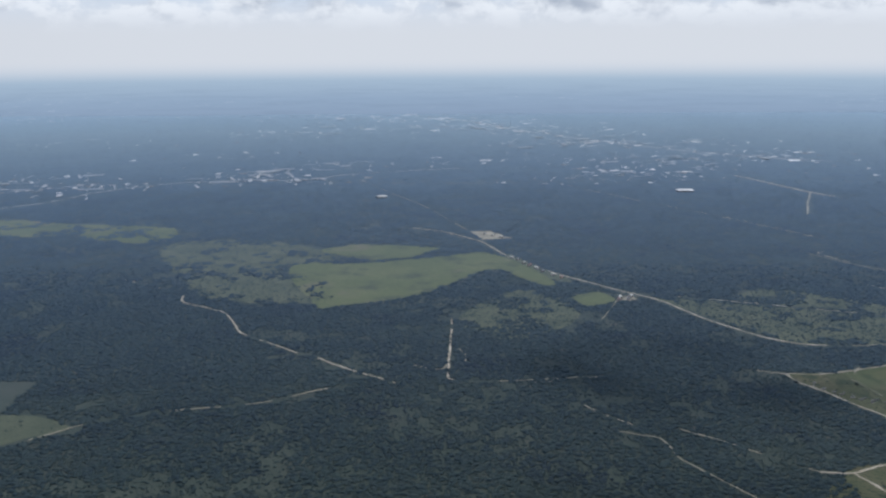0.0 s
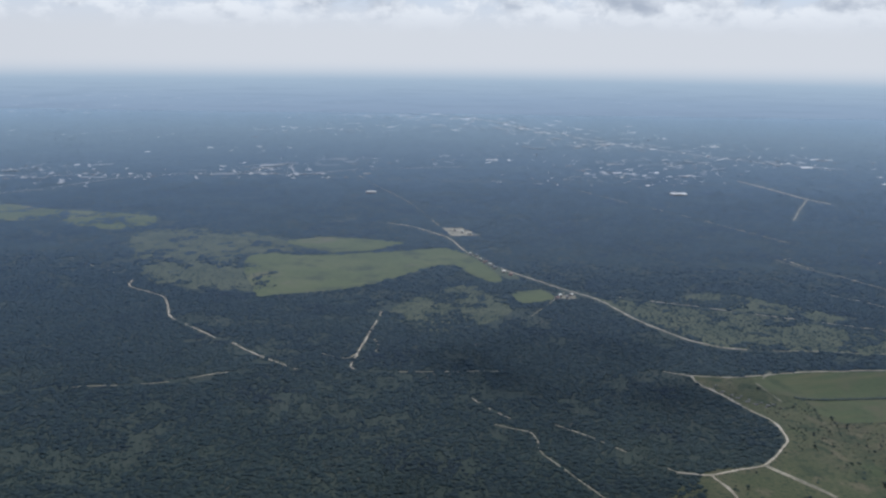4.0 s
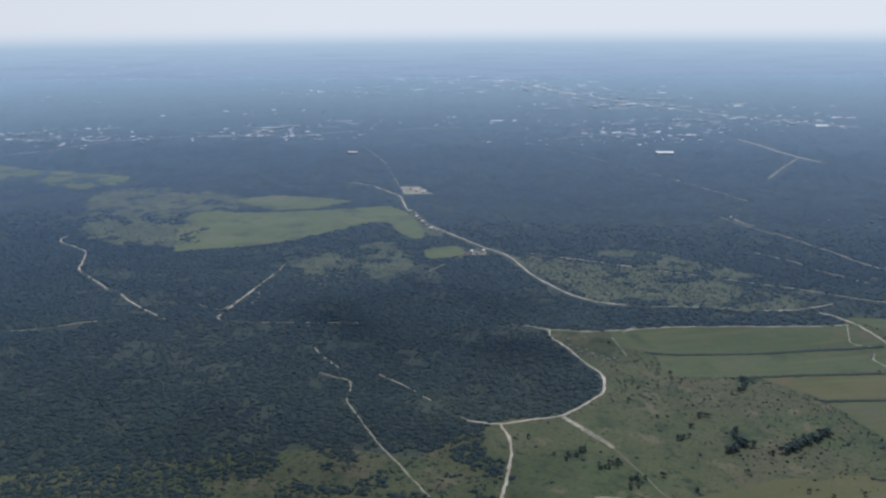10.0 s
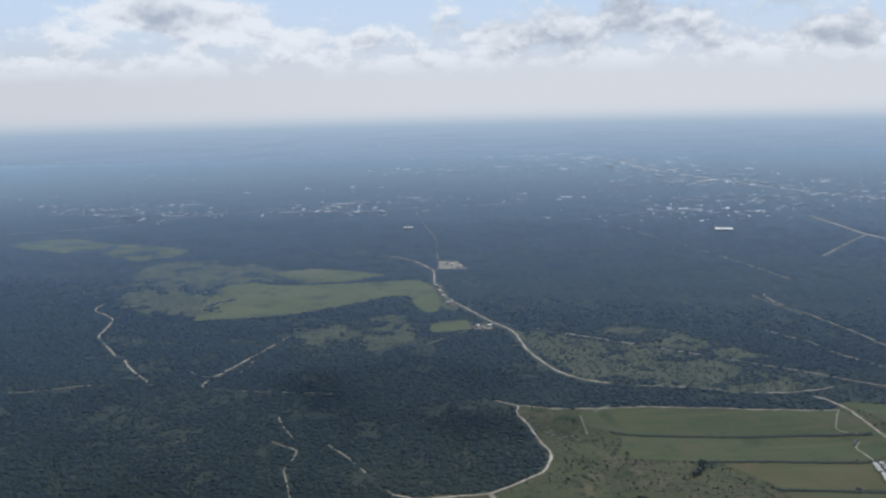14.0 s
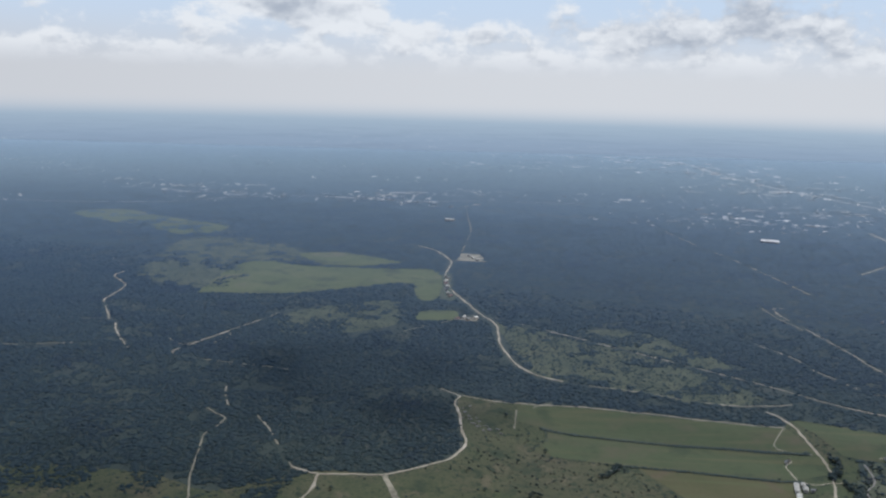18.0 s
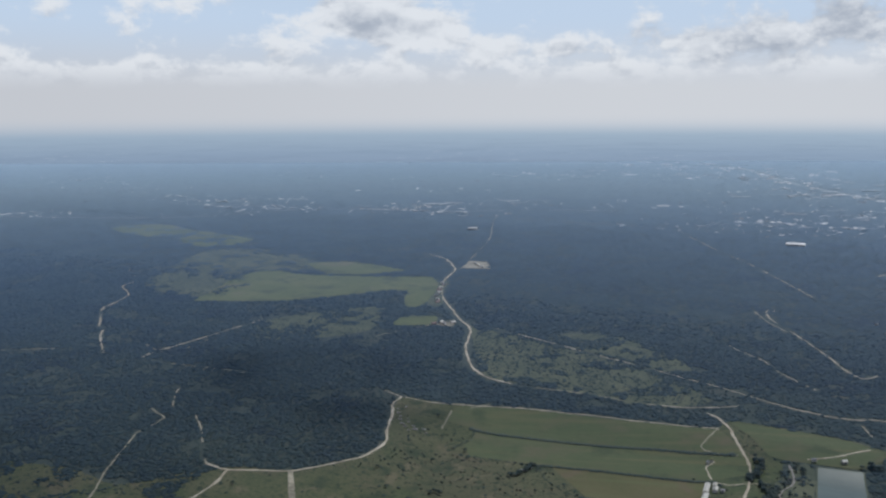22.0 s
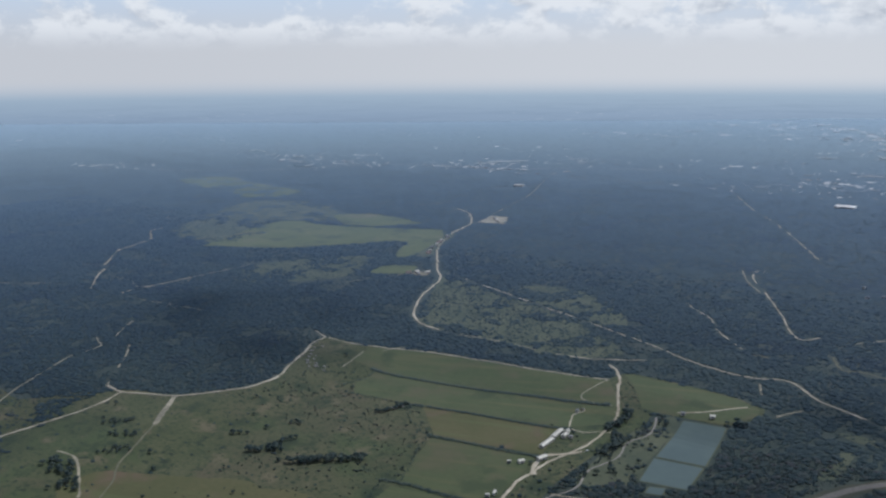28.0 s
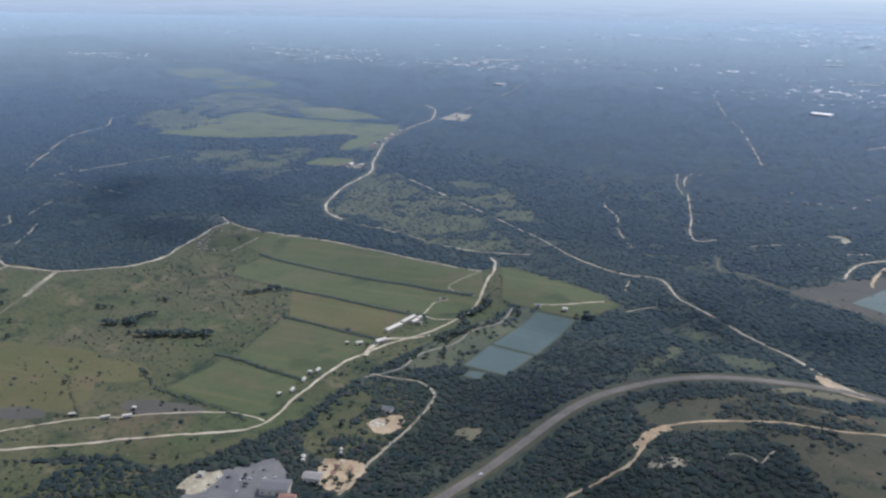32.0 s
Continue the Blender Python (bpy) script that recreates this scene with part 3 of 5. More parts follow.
land("scrubland", [(291, 1190), (340, 1178), (470, 1132), (545, 1100), (600, 1060), (640, 1020), (611, 984), (573, 974), (483, 984), (408, 993), (365, 1050), (335, 1105)], 0.12, M_SCRUB, "sandy scrub clearing with pale grass and scattered bushes",
     "scrubland", value=0.45, ragged=25, cluster=0.62, low=0.54)
land("scrubland", [(-412, 790), (-340, 760), (-370, 735), (-420, 700), (-470, 740)], 0.12, M_SCRUB, "small pale clearing in dense woodland", "scrubland", value=0.05, ragged=20)
land("scrubland", [(326, 655), (300, 640), (270, 600), (210, 605), (150, 590), (60, 560), (-60, 520), (-60, 420), (335, 420), (332, 600)], 0.12, M_MEADOW, "grassy savanna with clumps of oak", "scrubland", value=0.42, ragged=60, cluster=0.42)
land("scrubland", [(20, 1060), (40, 1150), (120, 1240), (180, 1150), (150, 1060), (80, 1010)], 0.12, M_SCRUB, "thin grey-green scrub below the pasture", "scrubland", value=0.5, ragged=80, cluster=0.56, low=0.45)
land("scrubland", [(903, 790), (912, 812), (928, 838), (950, 860), (975, 866), (1003, 872), (1040, 886), (1075, 880), (1075, 790), (1050, 765), (1020, 780), (990, 806), (962, 806), (936, 780), (918, 776)], 0.12, M_DRYLAND,
     "sloping dry olive grassland beside a curving track", "scrubland", value=0.1, ragged=12, cluster=0.66, low=0.05)
land("sandy_verge", [(922, 748), (920, 768), (924, 780), (931, 787), (932, 782), (928, 768), (928, 748)], 0.16, M_SAND, "bare sandy verge of a curving track", "verge", value=0.15, ragged=6)
land("sandy_verge", [(978, 920), (1000, 912), (1015, 906), (1006, 901), (985, 906), (970, 918)], 0.26, M_SAND, "bright sandy road junction", "verge", value=0.0)
land("bare_gap", [(862, 934), (880, 941), (903, 930), (888, 922)], 0.14, M_SCRUB, "grassy gap in open woodland", "clearing", value=0.45, ragged=14)
land("bare_gap", [(824, 702), (837, 715), (848, 700), (839, 687)], 0.14, M_FAINT, "small bare gap in dense woodland", "clearing", value=0.4, ragged=8)
land("bare_gap", [(905, 900), (930, 922), (950, 915), (930, 893)], 0.14, M_SCRUB, "grassy gap in open woodland", "clearing", value=0.4, ragged=14)
land("bare_gap", [(871, 845), (880, 848), (885, 895), (876, 899)], 0.14, M_SCRUB, "grassy gap in open woodland", "clearing", value=0.45, ragged=14)
land("scrubland", [(730, 714), (749, 729), (775, 720), (790, 704), (803, 651), (790, 633), (765, 629), (744, 657)], 0.12, M_MEADOW, "grassy park ground under scattered oaks", "scrubland", value=0.5, ragged=14, cluster=0.44)
land("scrubland", [(723, 817), (726, 869), (735, 898), (750, 898), (757, 830), (764, 781), (749, 755), (730, 755)], 0.12, M_SCRUB, "dull grass strip beside the ponds", "scrubland", value=0.3, ragged=10, cluster=0.55)
land("meadow", [(677, 528), (718, 557), (749, 528), (749, 445), (646, 445), (635, 492)], 0.14, M_MEADOW, "green lawn between tree belts", "meadow", value=0.25, ragged=15, cluster=0.55)


# ---- roads ----
def road(name, pts, width, mat, label, z=0.3, kind_word="track", ragged=0.25, clearing=None, step=6.0, left_out=0.0):
    c = curve(pts, min(step, 4.0) if width < 6 else step)
    rs = np.random.RandomState(len(c) * 7 + int(width * 10))
    if width < 4.6 and z == 0.3:
        width, ragged = width * 0.82, 0.5
        c = c + np.stack([np.convolve(rs.normal(0, 0.45, len(c) + 4), np.ones(5) / 2.2, "valid") for _ in range(2)], 1)
    d = np.gradient(c, axis=0)
    n = np.stack([-d[:, 1], d[:, 0]], 1) / np.maximum(np.hypot(d[:, 0], d[:, 1]), 1e-6)[:, None]
    wl, wr = (width / 2 * (1 + ragged * rs.uniform(-1, 1, len(c))) for _ in range(2))
    lo, mid, hi = c - n * wl[:, None], c, c + n * wr[:, None]
    k = len(c)
    v = np.concatenate([np.c_[lo, np.full(k, z)], np.c_[mid, np.full(k, z + 0.08)], np.c_[hi, np.full(k, z)]])
    i = np.arange(k - 1)
    f = np.concatenate([np.stack([i, i + 1, i + 1 + k, i + k], 1), np.stack([i + k, i + k + 1, i + 1 + 2 * k, i + 2 * k], 1)])
    f = f[:, ::-1]
    if left_out:                       # stretches left out, to look hidden by crowns from the camera
        low = np.interp(np.arange(k - 1), np.arange(0, k + 8, 5), rs.rand(len(np.arange(0, k + 8, 5)))) + rs.uniform(-0.1, 0.1, k - 1)
        seen = np.tile(low > np.quantile(low, left_out), 2)
        f = f[seen]
    clear_line(pts, clearing if clearing is not None else width / 2 + 2.5)
    return tagged(new(name, raw_mesh(name, v, f, mat)), label, kind_word, kind="structure")


MAIN = [(-60, 1706), (-10, 1675), (32, 1625), (62, 1582), (80, 1540), (100, 1470), (123, 1420), (160, 1350), (203, 1290), (259, 1218), (293, 1180), (325, 1104), (354, 1050), (380, 1012), (409, 990), (440, 981)]
PAVED = [(885, 540), (873, 590), (872, 631), (873, 665), (872, 704), (870, 754), (873, 786), (881, 811), (895, 840), (914, 864), (939, 882), (965, 895), (992, 905), (1024, 909), (1100, 905), (1250, 880)]
road("worn_trail", LOOP[:4], 1.7, M_TRAIL, "faint grey track running into dark woods", clearing=1.8, left_out=0.3)
road("dirt_road", LOOP[3:], 2.6, M_DIRT, "pale caliche track curving round a dark wood")
road("dirt_road", N_EDGE, 1.8, M_DIRT, "thin pale track along a wood edge")
road("dirt_road", [(332, 900), (345, 894), (359, 889)], 1.6, M_DIRT, "short pale track running into the wood")
road("dirt_road", [(327, 662), (337, 632), (340, 603), (339, 575), (338, 545), (345, 480), (360, 400)], 2.7, M_DIRT, "pale straight track through savanna")
road("dirt_road", [(374, 684), (396, 657), (414, 634)], 4.7, M_TRAIL, "broad pale gravel track ending in meadow grass")
road("worn_trail", [(414, 634), (429, 608), (445, 582), (470, 554), (501, 507)], 1.7, M_FAINT, "faint brown trail worn into meadow")
road("worn_trail", [(399, 558), (419, 560), (437, 553), (466, 533)], 2.2, M_TRAIL, "worn trail curving over the meadow")
road("worn_trail", [(134, 806), (150, 783), (170, 760)], 1.4, M_DIRT, "pale forest track", clearing=1.8, left_out=0.3)
road("worn_trail", [(150, 748), (172, 737), (188, 730), (194, 708), (196, 690), (219, 650), (238, 618), (254, 596), (272, 570), (290, 545)], 1.7, M_TRAIL, "grey forest track through oaks", clearing=2.0)
road("dirt_road", MAIN, 3.0, M_DIRT, "curving pale gravel road between wood and pasture", clearing=7)
road("dirt_road", [(440, 981), (483, 981), (530, 985), (572, 979)], 1.8, M_TRAIL, "thin sandy track along the scrub", clearing=3, left_out=0.35)
road("dirt_road", [(572, 979), (611, 985), (640, 997), (662, 1012), (686, 1034)], 2.0, M_DIRT, "pale track through trees", left_out=0.3)
road("cleared_line", [(276, 1215), (386, 1171), (470, 1138), (565, 1100), (648, 1066), (690, 1044), (712, 1034), (734, 1028)], 2.1, M_DIRT, "straight thin cleared line through woodland", clearing=3.0, left_out=0.35)
road("gravel_road", [(734, 1028), (748, 1025), (760, 1024), (772, 1024), (786, 1032), (801, 1032), (818, 1014), (835, 997), (865, 982), (914, 955), (960, 933), (990, 914), (1010, 909)], 2.3, M_DIRT, "sandy gravel road joining the paved road", clearing=4.0, left_out=0.08)
road("road_verge", PAVED, 12.0, M_DRYLAND, "dull grass verge along a paved road", z=0.2, kind_word="verge", clearing=8)
road("paved_road", PAVED, 6.0, M_PAVED, "broad pale grey paved road curving through woods", clearing=9, ragged=0.06, kind_word="road")
road("dirt_road", [(645, 981), (652, 977), (660, 969), (671, 949), (684, 920), (695, 898), (704, 875), (705, 857)], 2.6, M_DIRT, "pale farm track past a paddock")
road("dirt_road", [(705, 857), (707, 833), (706, 813), (700, 784), (696, 742), (699, 718), (710, 677), (722, 644), (723, 624), (704, 598), (673, 560), (633, 510), (594, 461)], 2.5, M_DIRT, "pale farm track along the field edge")
road("dirt_road", [(722, 635), (710, 633), (695, 627), (669, 603), (651, 581), (637, 566), (626, 549), (606, 512)], 1.6, M_DIRT, "thin pale track forking into the field")
road("gravel_yard", [(700, 750), (691, 768), (692, 784), (702, 797), (710, 807)], 4.0, M_DIRT, "pale gravel yard in front of sheds")
road("park_road", [(726, 730), (744, 737), (758, 743), (778, 737), (790, 715), (797, 693), (802, 672), (807, 651), (812, 631), (822, 605)], 2.4, M_TRAIL, "pale winding park road under oaks", clearing=2.6)
road("worn_trail", [(663, 941), (659, 922), (656, 903), (666, 897), (688, 899)], 1.4, M_TRAIL, "thin tan track round a paddock")
road("worn_trail", [(677, 844), (673, 857), (668, 869), (672, 881)], 1.5, M_DIRT, "pale drive to a shed")
road("worn_trail", [(677, 842), (692, 840), (704, 850), (712, 854)], 1.4, M_DIRT, "thin pale drive past sheds")
road("worn_trail", [(743, 911), (764, 924), (789, 949)], 2.2, M_DIRT, "pale track across a green paddock")
road("worn_trail", [(815, 940), (820, 952), (828, 966)], 2.0, M_TRAIL, "short bare patch of track")
road("dirt_road", [(915, 640), (922, 675), (927, 695), (929, 713), (931, 733), (927, 755), (924, 773), (932, 791), (953, 815), (973, 831), (994, 841), (1010, 846), (1034, 860), (1080, 880)], 2.4, M_SAND, "tan curving gravel track", clearing=3.0)
road("worn_trail", [(975, 862), (995, 868), (1010, 866)], 1.1, M_TRAIL, "faint side track in dry grass")
road("dirt_road", [(640, 1475), (628, 1462), (645, 1412), (682, 1343), (720, 1268), (765, 1176), (785, 1190)], 2.2, M_DIRT, "pale rough access road in dark woods", clearing=4.0, left_out=0.15)
road("dirt_road", [(612, 1460), (640, 1400), (672, 1350)], 2.0, M_TRAIL, "bare strip beside an access road", clearing=4)
road("dirt_road", [(612, 1256), (635, 1225), (664, 1198), (690, 1152), (732, 1104)], 1.7, M_DIRT, "winding thin woodland track", clearing=2.4, left_out=0.2)
road("dirt_road", [(300, 2300), (448, 2020), (528, 1892), (611, 1734), (698, 1562)], 3.4, M_TRAIL, "long straight cleared track in far woods", clearing=4, left_out=0.4)
road("dirt_road", [(820, 1190), (850, 1225), (876, 1252), (895, 1275)], 2.0, M_TRAIL, "pale track by a quarry", clearing=2.5, left_out=0.4)
road("railway_cutting", [(812, 1130), (830, 1095), (850, 1098), (901, 1081), (950, 1072), (1000, 1050)], 1.8, M_FAINT, "dark straight embankment through woods", clearing=4, left_out=0.2)
road("dirt_road", [(926, 1150), (922, 1180), (926, 1210), (945, 1240)], 2.7, M_DIRT, "pale haul road round a quarry", clearing=5)
road("dirt_road", [(-520, 1345), (-470, 1300), (-409, 1253)], 2.5, M_TRAIL, "pale woodland track", clearing=1.6, left_out=0.5)
road("dirt_road", [(-366, 1215), (-357, 1180), (-318, 1152), (-286, 1125), (-263, 1075), (-244, 1035), (-211, 1006), (-167, 965)], 2.5, M_DIRT, "winding pale woodland track", clearing=3.0, left_out=0.12)
road("dirt_road", [(-142, 948), (-114, 920), (-88, 899), (-51, 869)], 2.5, M_DIRT, "pale woodland track among oaks", clearing=3.0, left_out=0.1)
road("worn_trail", [(10, 1095), (7, 992), (5, 915), (4, 884), (13, 873)], 2.4, M_DIRT, "straight pale woodland track", clearing=2.6, left_out=0.15)
road("worn_trail", [(250, 1215), (225, 1150), (200, 1090)], 1.2, M_TRAIL, "thin pale woodland track", clearing=2.0)
road("far_road", [(55, 1650), (13, 1783), (-45, 1965), (-150, 2210), (-255, 2480)], 2.2, M_TRAIL, "straight pale road through far woods", clearing=4, left_out=0.3)
road("far_road", [(800, 2440), (836, 2310), (880, 2140), (915, 2070)], 5.4, M_DIRT, "pale road at the town edge", clearing=14)
road("far_road", [(886, 2139), (820, 1990), (760, 1840)], 3.4, M_TRAIL, "pale track at the town edge", clearing=9)
road("highway", [(-1900, 1500), (-1536, 1690), (-1376, 1773), (-1125, 1870), (-935, 2010), (-850, 2200), (-723, 2335), (-560, 2380), (-377, 2400), (-243, 2520), (60, 2640)], 3.8, M_CONCRETE, "far highway across the woods", clearing=16, left_out=0.2, step=20, kind_word="road")
road("highway", [(-800, 6800), (-363, 5690), (-171, 5120), (105, 4560), (340, 3950), (640, 3380), (900, 3000), (1153, 2780), (1700, 2500)], 10.0, M_CONCRETE, "broad pale far highway through town", clearing=20, left_out=0.3, step=25, kind_word="road")

road("creek_bed", [(726, 723), (735, 750), (729, 781), (736, 812), (730, 840), (737, 869), (730, 897)], 1.7, M_STONE, "stony dry creek bed with pale rubble", clearing=3, kind_word="creek")
road("worn_trail", [(447, 913), (439, 904), (434, 895)], 2.2, M_TRAIL, "short bare trail into a field")

road("worn_trail", [(970, 768), (972, 779), (982, 781), (988, 777), (989, 795)], 1.4, M_TRAIL, "short pale stony path in the woods", clearing=2.2)
road("worn_trail", [(789, 986), (784, 998), (779, 1011)], 2.2, M_TRAIL, "short pale gap leading to a track", clearing=3)
road("worn_trail", [(689, 1330), (702, 1338)], 3.0, M_TRAIL, "short stub of an access road", clearing=4)
road("worn_trail", [(746, 1090), (753, 1093), (761, 1091)], 3.0, M_FAINT, "small bare patch in dense woods", clearing=3)
road("worn_trail", [(905, 1229), (923, 1245)], 3.4, M_DIRT, "short pale bank near a quarry", clearing=4)
road("quarry_face", [(952, 1142), (946, 1177), (946, 1210)], 3.6, M_SAND, "pale cut face of a quarry", clearing=4, kind_word="quarry")
land("bare_gap", [(865, 1283), (880, 1294), (897, 1278), (890, 1264), (883, 1278)], 0.3, M_TRAIL, "pale bare patch at the end of a track", "clearing")
land("bare_gap", [(955, 871), (985, 886), (1009, 889), (1006, 899), (975, 894)], 0.18, M_FAINT, "stony dry strip beside a paved road", "clearing", value=0.4, ragged=8)

road("worn_trail", [(-33, 921), (-20, 914), (-3, 909), (3, 923)], 2.0, M_TRAIL, "broken stony strip in open woodland", clearing=1.6)
road("worn_trail", [(52, 860), (88, 868), (124, 870), (153, 881), (179, 890)], 1.8, M_TRAIL, "broken pale stony line in dark woodland", clearing=1.2, left_out=0.6)
road("worn_trail", [(23, 934), (23, 957), (16, 977)], 1.8, M_TRAIL, "broken pale stony strip in woodland", clearing=1.6)

road("worn_trail", [(-373, 726), (-338, 760), (-309, 779), (-261, 797), (-200, 810), (-169, 821), (-124, 851), (-99, 860)], 2.4, M_TRAIL, "broken stony line crossing dark woodland", clearing=2.2, left_out=0.5)
road("worn_trail", [(16, 871), (48, 872), (89, 875), (131, 881), (177, 889)], 2.0, M_TRAIL, "broken stony line crossing dark woodland", clearing=2.0, left_out=0.5)
road("worn_trail", [(421, 878), (427, 855), (433, 834)], 1.8, M_TRAIL, "short bare trail at a field edge")

# ---- ponds ----
for poly, lab in (([(752, 901), (786, 905), (795, 836), (759, 831)], "large rectangular pond of grey-green water"),
                  ([(759, 827), (795, 832), (799, 792), (766, 786)], "square pond of pale grey-green water"),
                  ([(776, 781), (786, 785), (788, 774), (777, 771)], "small settling pond beside larger ponds"),
                  ([(950, 1088), (963, 1145), (1000, 1150), (1000, 1075)], "pale quarry pond")):
    land("pond", poly, 0.35, M_WATER, lab, "water", smooth=False)
    for (x0, y0), (x1, y1) in zip(poly, poly[1:] + poly[:1]):
        road("pond_bank", [(x0, y0), (x1, y1)], 2.6, M_SCRUB, "low grassy pond bank", z=0.25, kind_word="bank", clearing=3.5)
land("quarry_floor", [(902, 1077), (915, 1110), (930, 1150), (985, 1200), (1040, 1150), (1020, 1060), (984, 1063)], 0.2, M_PLOUGH, "brown quarry floor of bare earth", "quarry", value=0.05)
land("clearing", [(70, 1590), (50, 1668), (88, 1672), (125, 1604)], 0.3, M_TRAIL, "bare sandy building plot at the roadside", "clearing", smooth=False)
land("farmyard", [(240, 1180), (244, 1198), (258, 1198), (266, 1186), (253, 1176)], 0.3, M_TRAIL, "pale bare farmyard", "yard")
land("farmyard", [(118, 1415), (98, 1450), (112, 1470), (160, 1352), (190, 1290), (170, 1280)], 0.35, M_SCRUB, "dusty strip of yards along a road", "yard", value=0.1)
land("parking_lot", [(759, 528), (749, 579), (762, 611), (780, 604), (803, 591), (790, 554)], 0.3, M_LOT, "grey asphalt parking lot", "parking lot", smooth=False)
land("sandy_yard", [(796, 613), (786, 628), (799, 640), (813, 635), (821, 613), (810, 607)], 0.32, M_SAND, "bright tan sandy play yard", "yard")
land("sandy_yard", [(773, 677), (778, 695), (790, 696), (795, 677), (785, 671)], 0.32, M_SAND, "tan sandy plaza among trees", "yard")
land("stony_patch", [(939, 731), (941, 746), (949, 753), (959, 751), (952, 742)], 0.25, M_TRAIL, "pale stony bare patch among trees", "clearing", value=0.7)
land("sandy_yard", [(745, 554), (741, 569), (749, 582), (759, 569), (757, 555)], 0.34, M_TRAIL, "pale bare yard beside a parking lot", "yard")


# ---- woods ----
def crown_shape(level, seed, squash=0.75, canopy=False):
    bm = bmesh.new()
    bmesh.ops.create_icosphere(bm, subdivisions=level, radius=1.0)
    rs = np.random.RandomState(seed)
    for v in bm.verts:
        v.co *= 1 + rs.uniform(-0.24, 0.24)
        v.co.z *= squash
    low = [f for f in bm.faces if f.calc_center_median().z < (-0.42 if squash > 0.5 else 0.0 if squash > 0.1 else 0.35 * squash)]
    bmesh.ops.delete(bm, geom=low, context="FACES")
    if canopy:                       # rounded cushions that run into one another
        for v in bm.verts:
            u = max(v.co.z / squash, 0.0)
            v.co.z = squash * (u * u if u < 1 else u)
    bmesh.ops.triangulate(bm, faces=bm.faces[:])
    bm.verts.index_update()
    v = np.array([x.co[:] for x in bm.verts])
    f = np.array([[w.index for w in g.verts] for g in bm.faces])
    bm.free()
    return v, f


def scatter(name, xy, radius, height, shapes, mat, label, category, seed, kind="stuff"):
    """Many crowns as one mesh: a tree of the given crown radius at each point."""
    rs = np.random.RandomState(seed)
    pick = rs.randint(0, len(shapes), len(xy))
    vs, fs, base = [], [], 0
    for k, (v, f) in enumerate(shapes):
        p = xy[pick == k]
        r, h = radius[pick == k], height[pick == k]
        n = len(p)
        if not n:
            continue
        a = rs.uniform(0, 2 * math.pi, n)
        c, s = np.cos(a)[:, None], np.sin(a)[:, None]
        sx, sy, sz = r * rs.uniform(0.7, 1.35, n), r * rs.uniform(0.7, 1.35, n), r * rs.uniform(0.6, 1.25, n)
        X, Y = v[None, :, 0] * sx[:, None], v[None, :, 1] * sy[:, None]
        co = np.stack([X * c - Y * s + p[:, :1], X * s + Y * c + p[:, 1:2], v[None, :, 2] * sz[:, None] + h[:, None]], 2)
        vs.append(co.reshape(-1, 3))
        fs.append((f[None] + (np.arange(n) * len(v))[:, None, None] + base).reshape(-1, 3))
        base += n * len(v)
    if not vs:
        return None
    return tagged(new(name, raw_mesh(name, np.concatenate(vs), np.concatenate(fs), mat, True)), label, category, kind=kind)


def sample_cover(x, y):
    i, j = ((x - X0) / CELL).astype(int), ((y - Y0) / CELL).astype(int)
    ok = (i >= 0) & (i < NX) & (j >= 0) & (j < NY)
    out = np.ones(len(x), np.float32)
    out[ok] = cover_map[j[ok], i[ok]]
    return out


def wood_points(x0, x1, y0, y1, space, seed):
    rs = np.random.RandomState(seed)
    gx, gy = np.meshgrid(np.arange(x0, x1, space), np.arange(y0, y1, space))
    x = gx.ravel() + rs.uniform(-0.5, 0.5, gx.size) * space * 1.1
    y = gy.ravel() + rs.uniform(-0.5, 0.5, gx.size) * space * 1.1
    keep = rs.rand(len(x)) < sample_cover(x, y)
    return np.stack([x[keep], y[keep]], 1), rs


def dome_shape(seed, squash, n=7):
    """A low uneven crown of few faces, for woods that stay far off."""
    rs = np.random.RandomState(seed)
    a = np.arange(n) * 2 * math.pi / n
    rim, top = 1 + rs.uniform(-0.25, 0.25, n), 0.66 + rs.uniform(-0.16, 0.16, n)
    v = [(r * math.cos(b), r * math.sin(b), -0.1 * squash) for r, b in zip(rim, a)]
    v += [(r * math.cos(b + 0.3), r * math.sin(b + 0.3), squash * rs.uniform(0.55, 0.95)) for r, b in zip(top, a)] + [(rs.uniform(-0.15, 0.15), rs.uniform(-0.15, 0.15), squash * rs.uniform(0.9, 1.2))]
    f = []
    for i in range(n):
        k = (i + 1) % n
        f += [(i, k, n + i), (k, n + k, n + i), (n + i, n + k, 2 * n)]
    return np.array(v), np.array(f)


NEAR = [crown_shape(1, s, 0.44) for s in range(8)]
MIDDLE = [crown_shape(1, s, 0.65) for s in range(6)]
LOW = [dome_shape(40 + s, 0.30) for s in range(8)]
FAR = [dome_shape(20 + s, 0.035) for s in range(6)]
BUSH = [crown_shape(1, 80 + s, 0.36) for s in range(6)]
FLAT = [dome_shape(60 + s, 0.04) for s in range(6)]
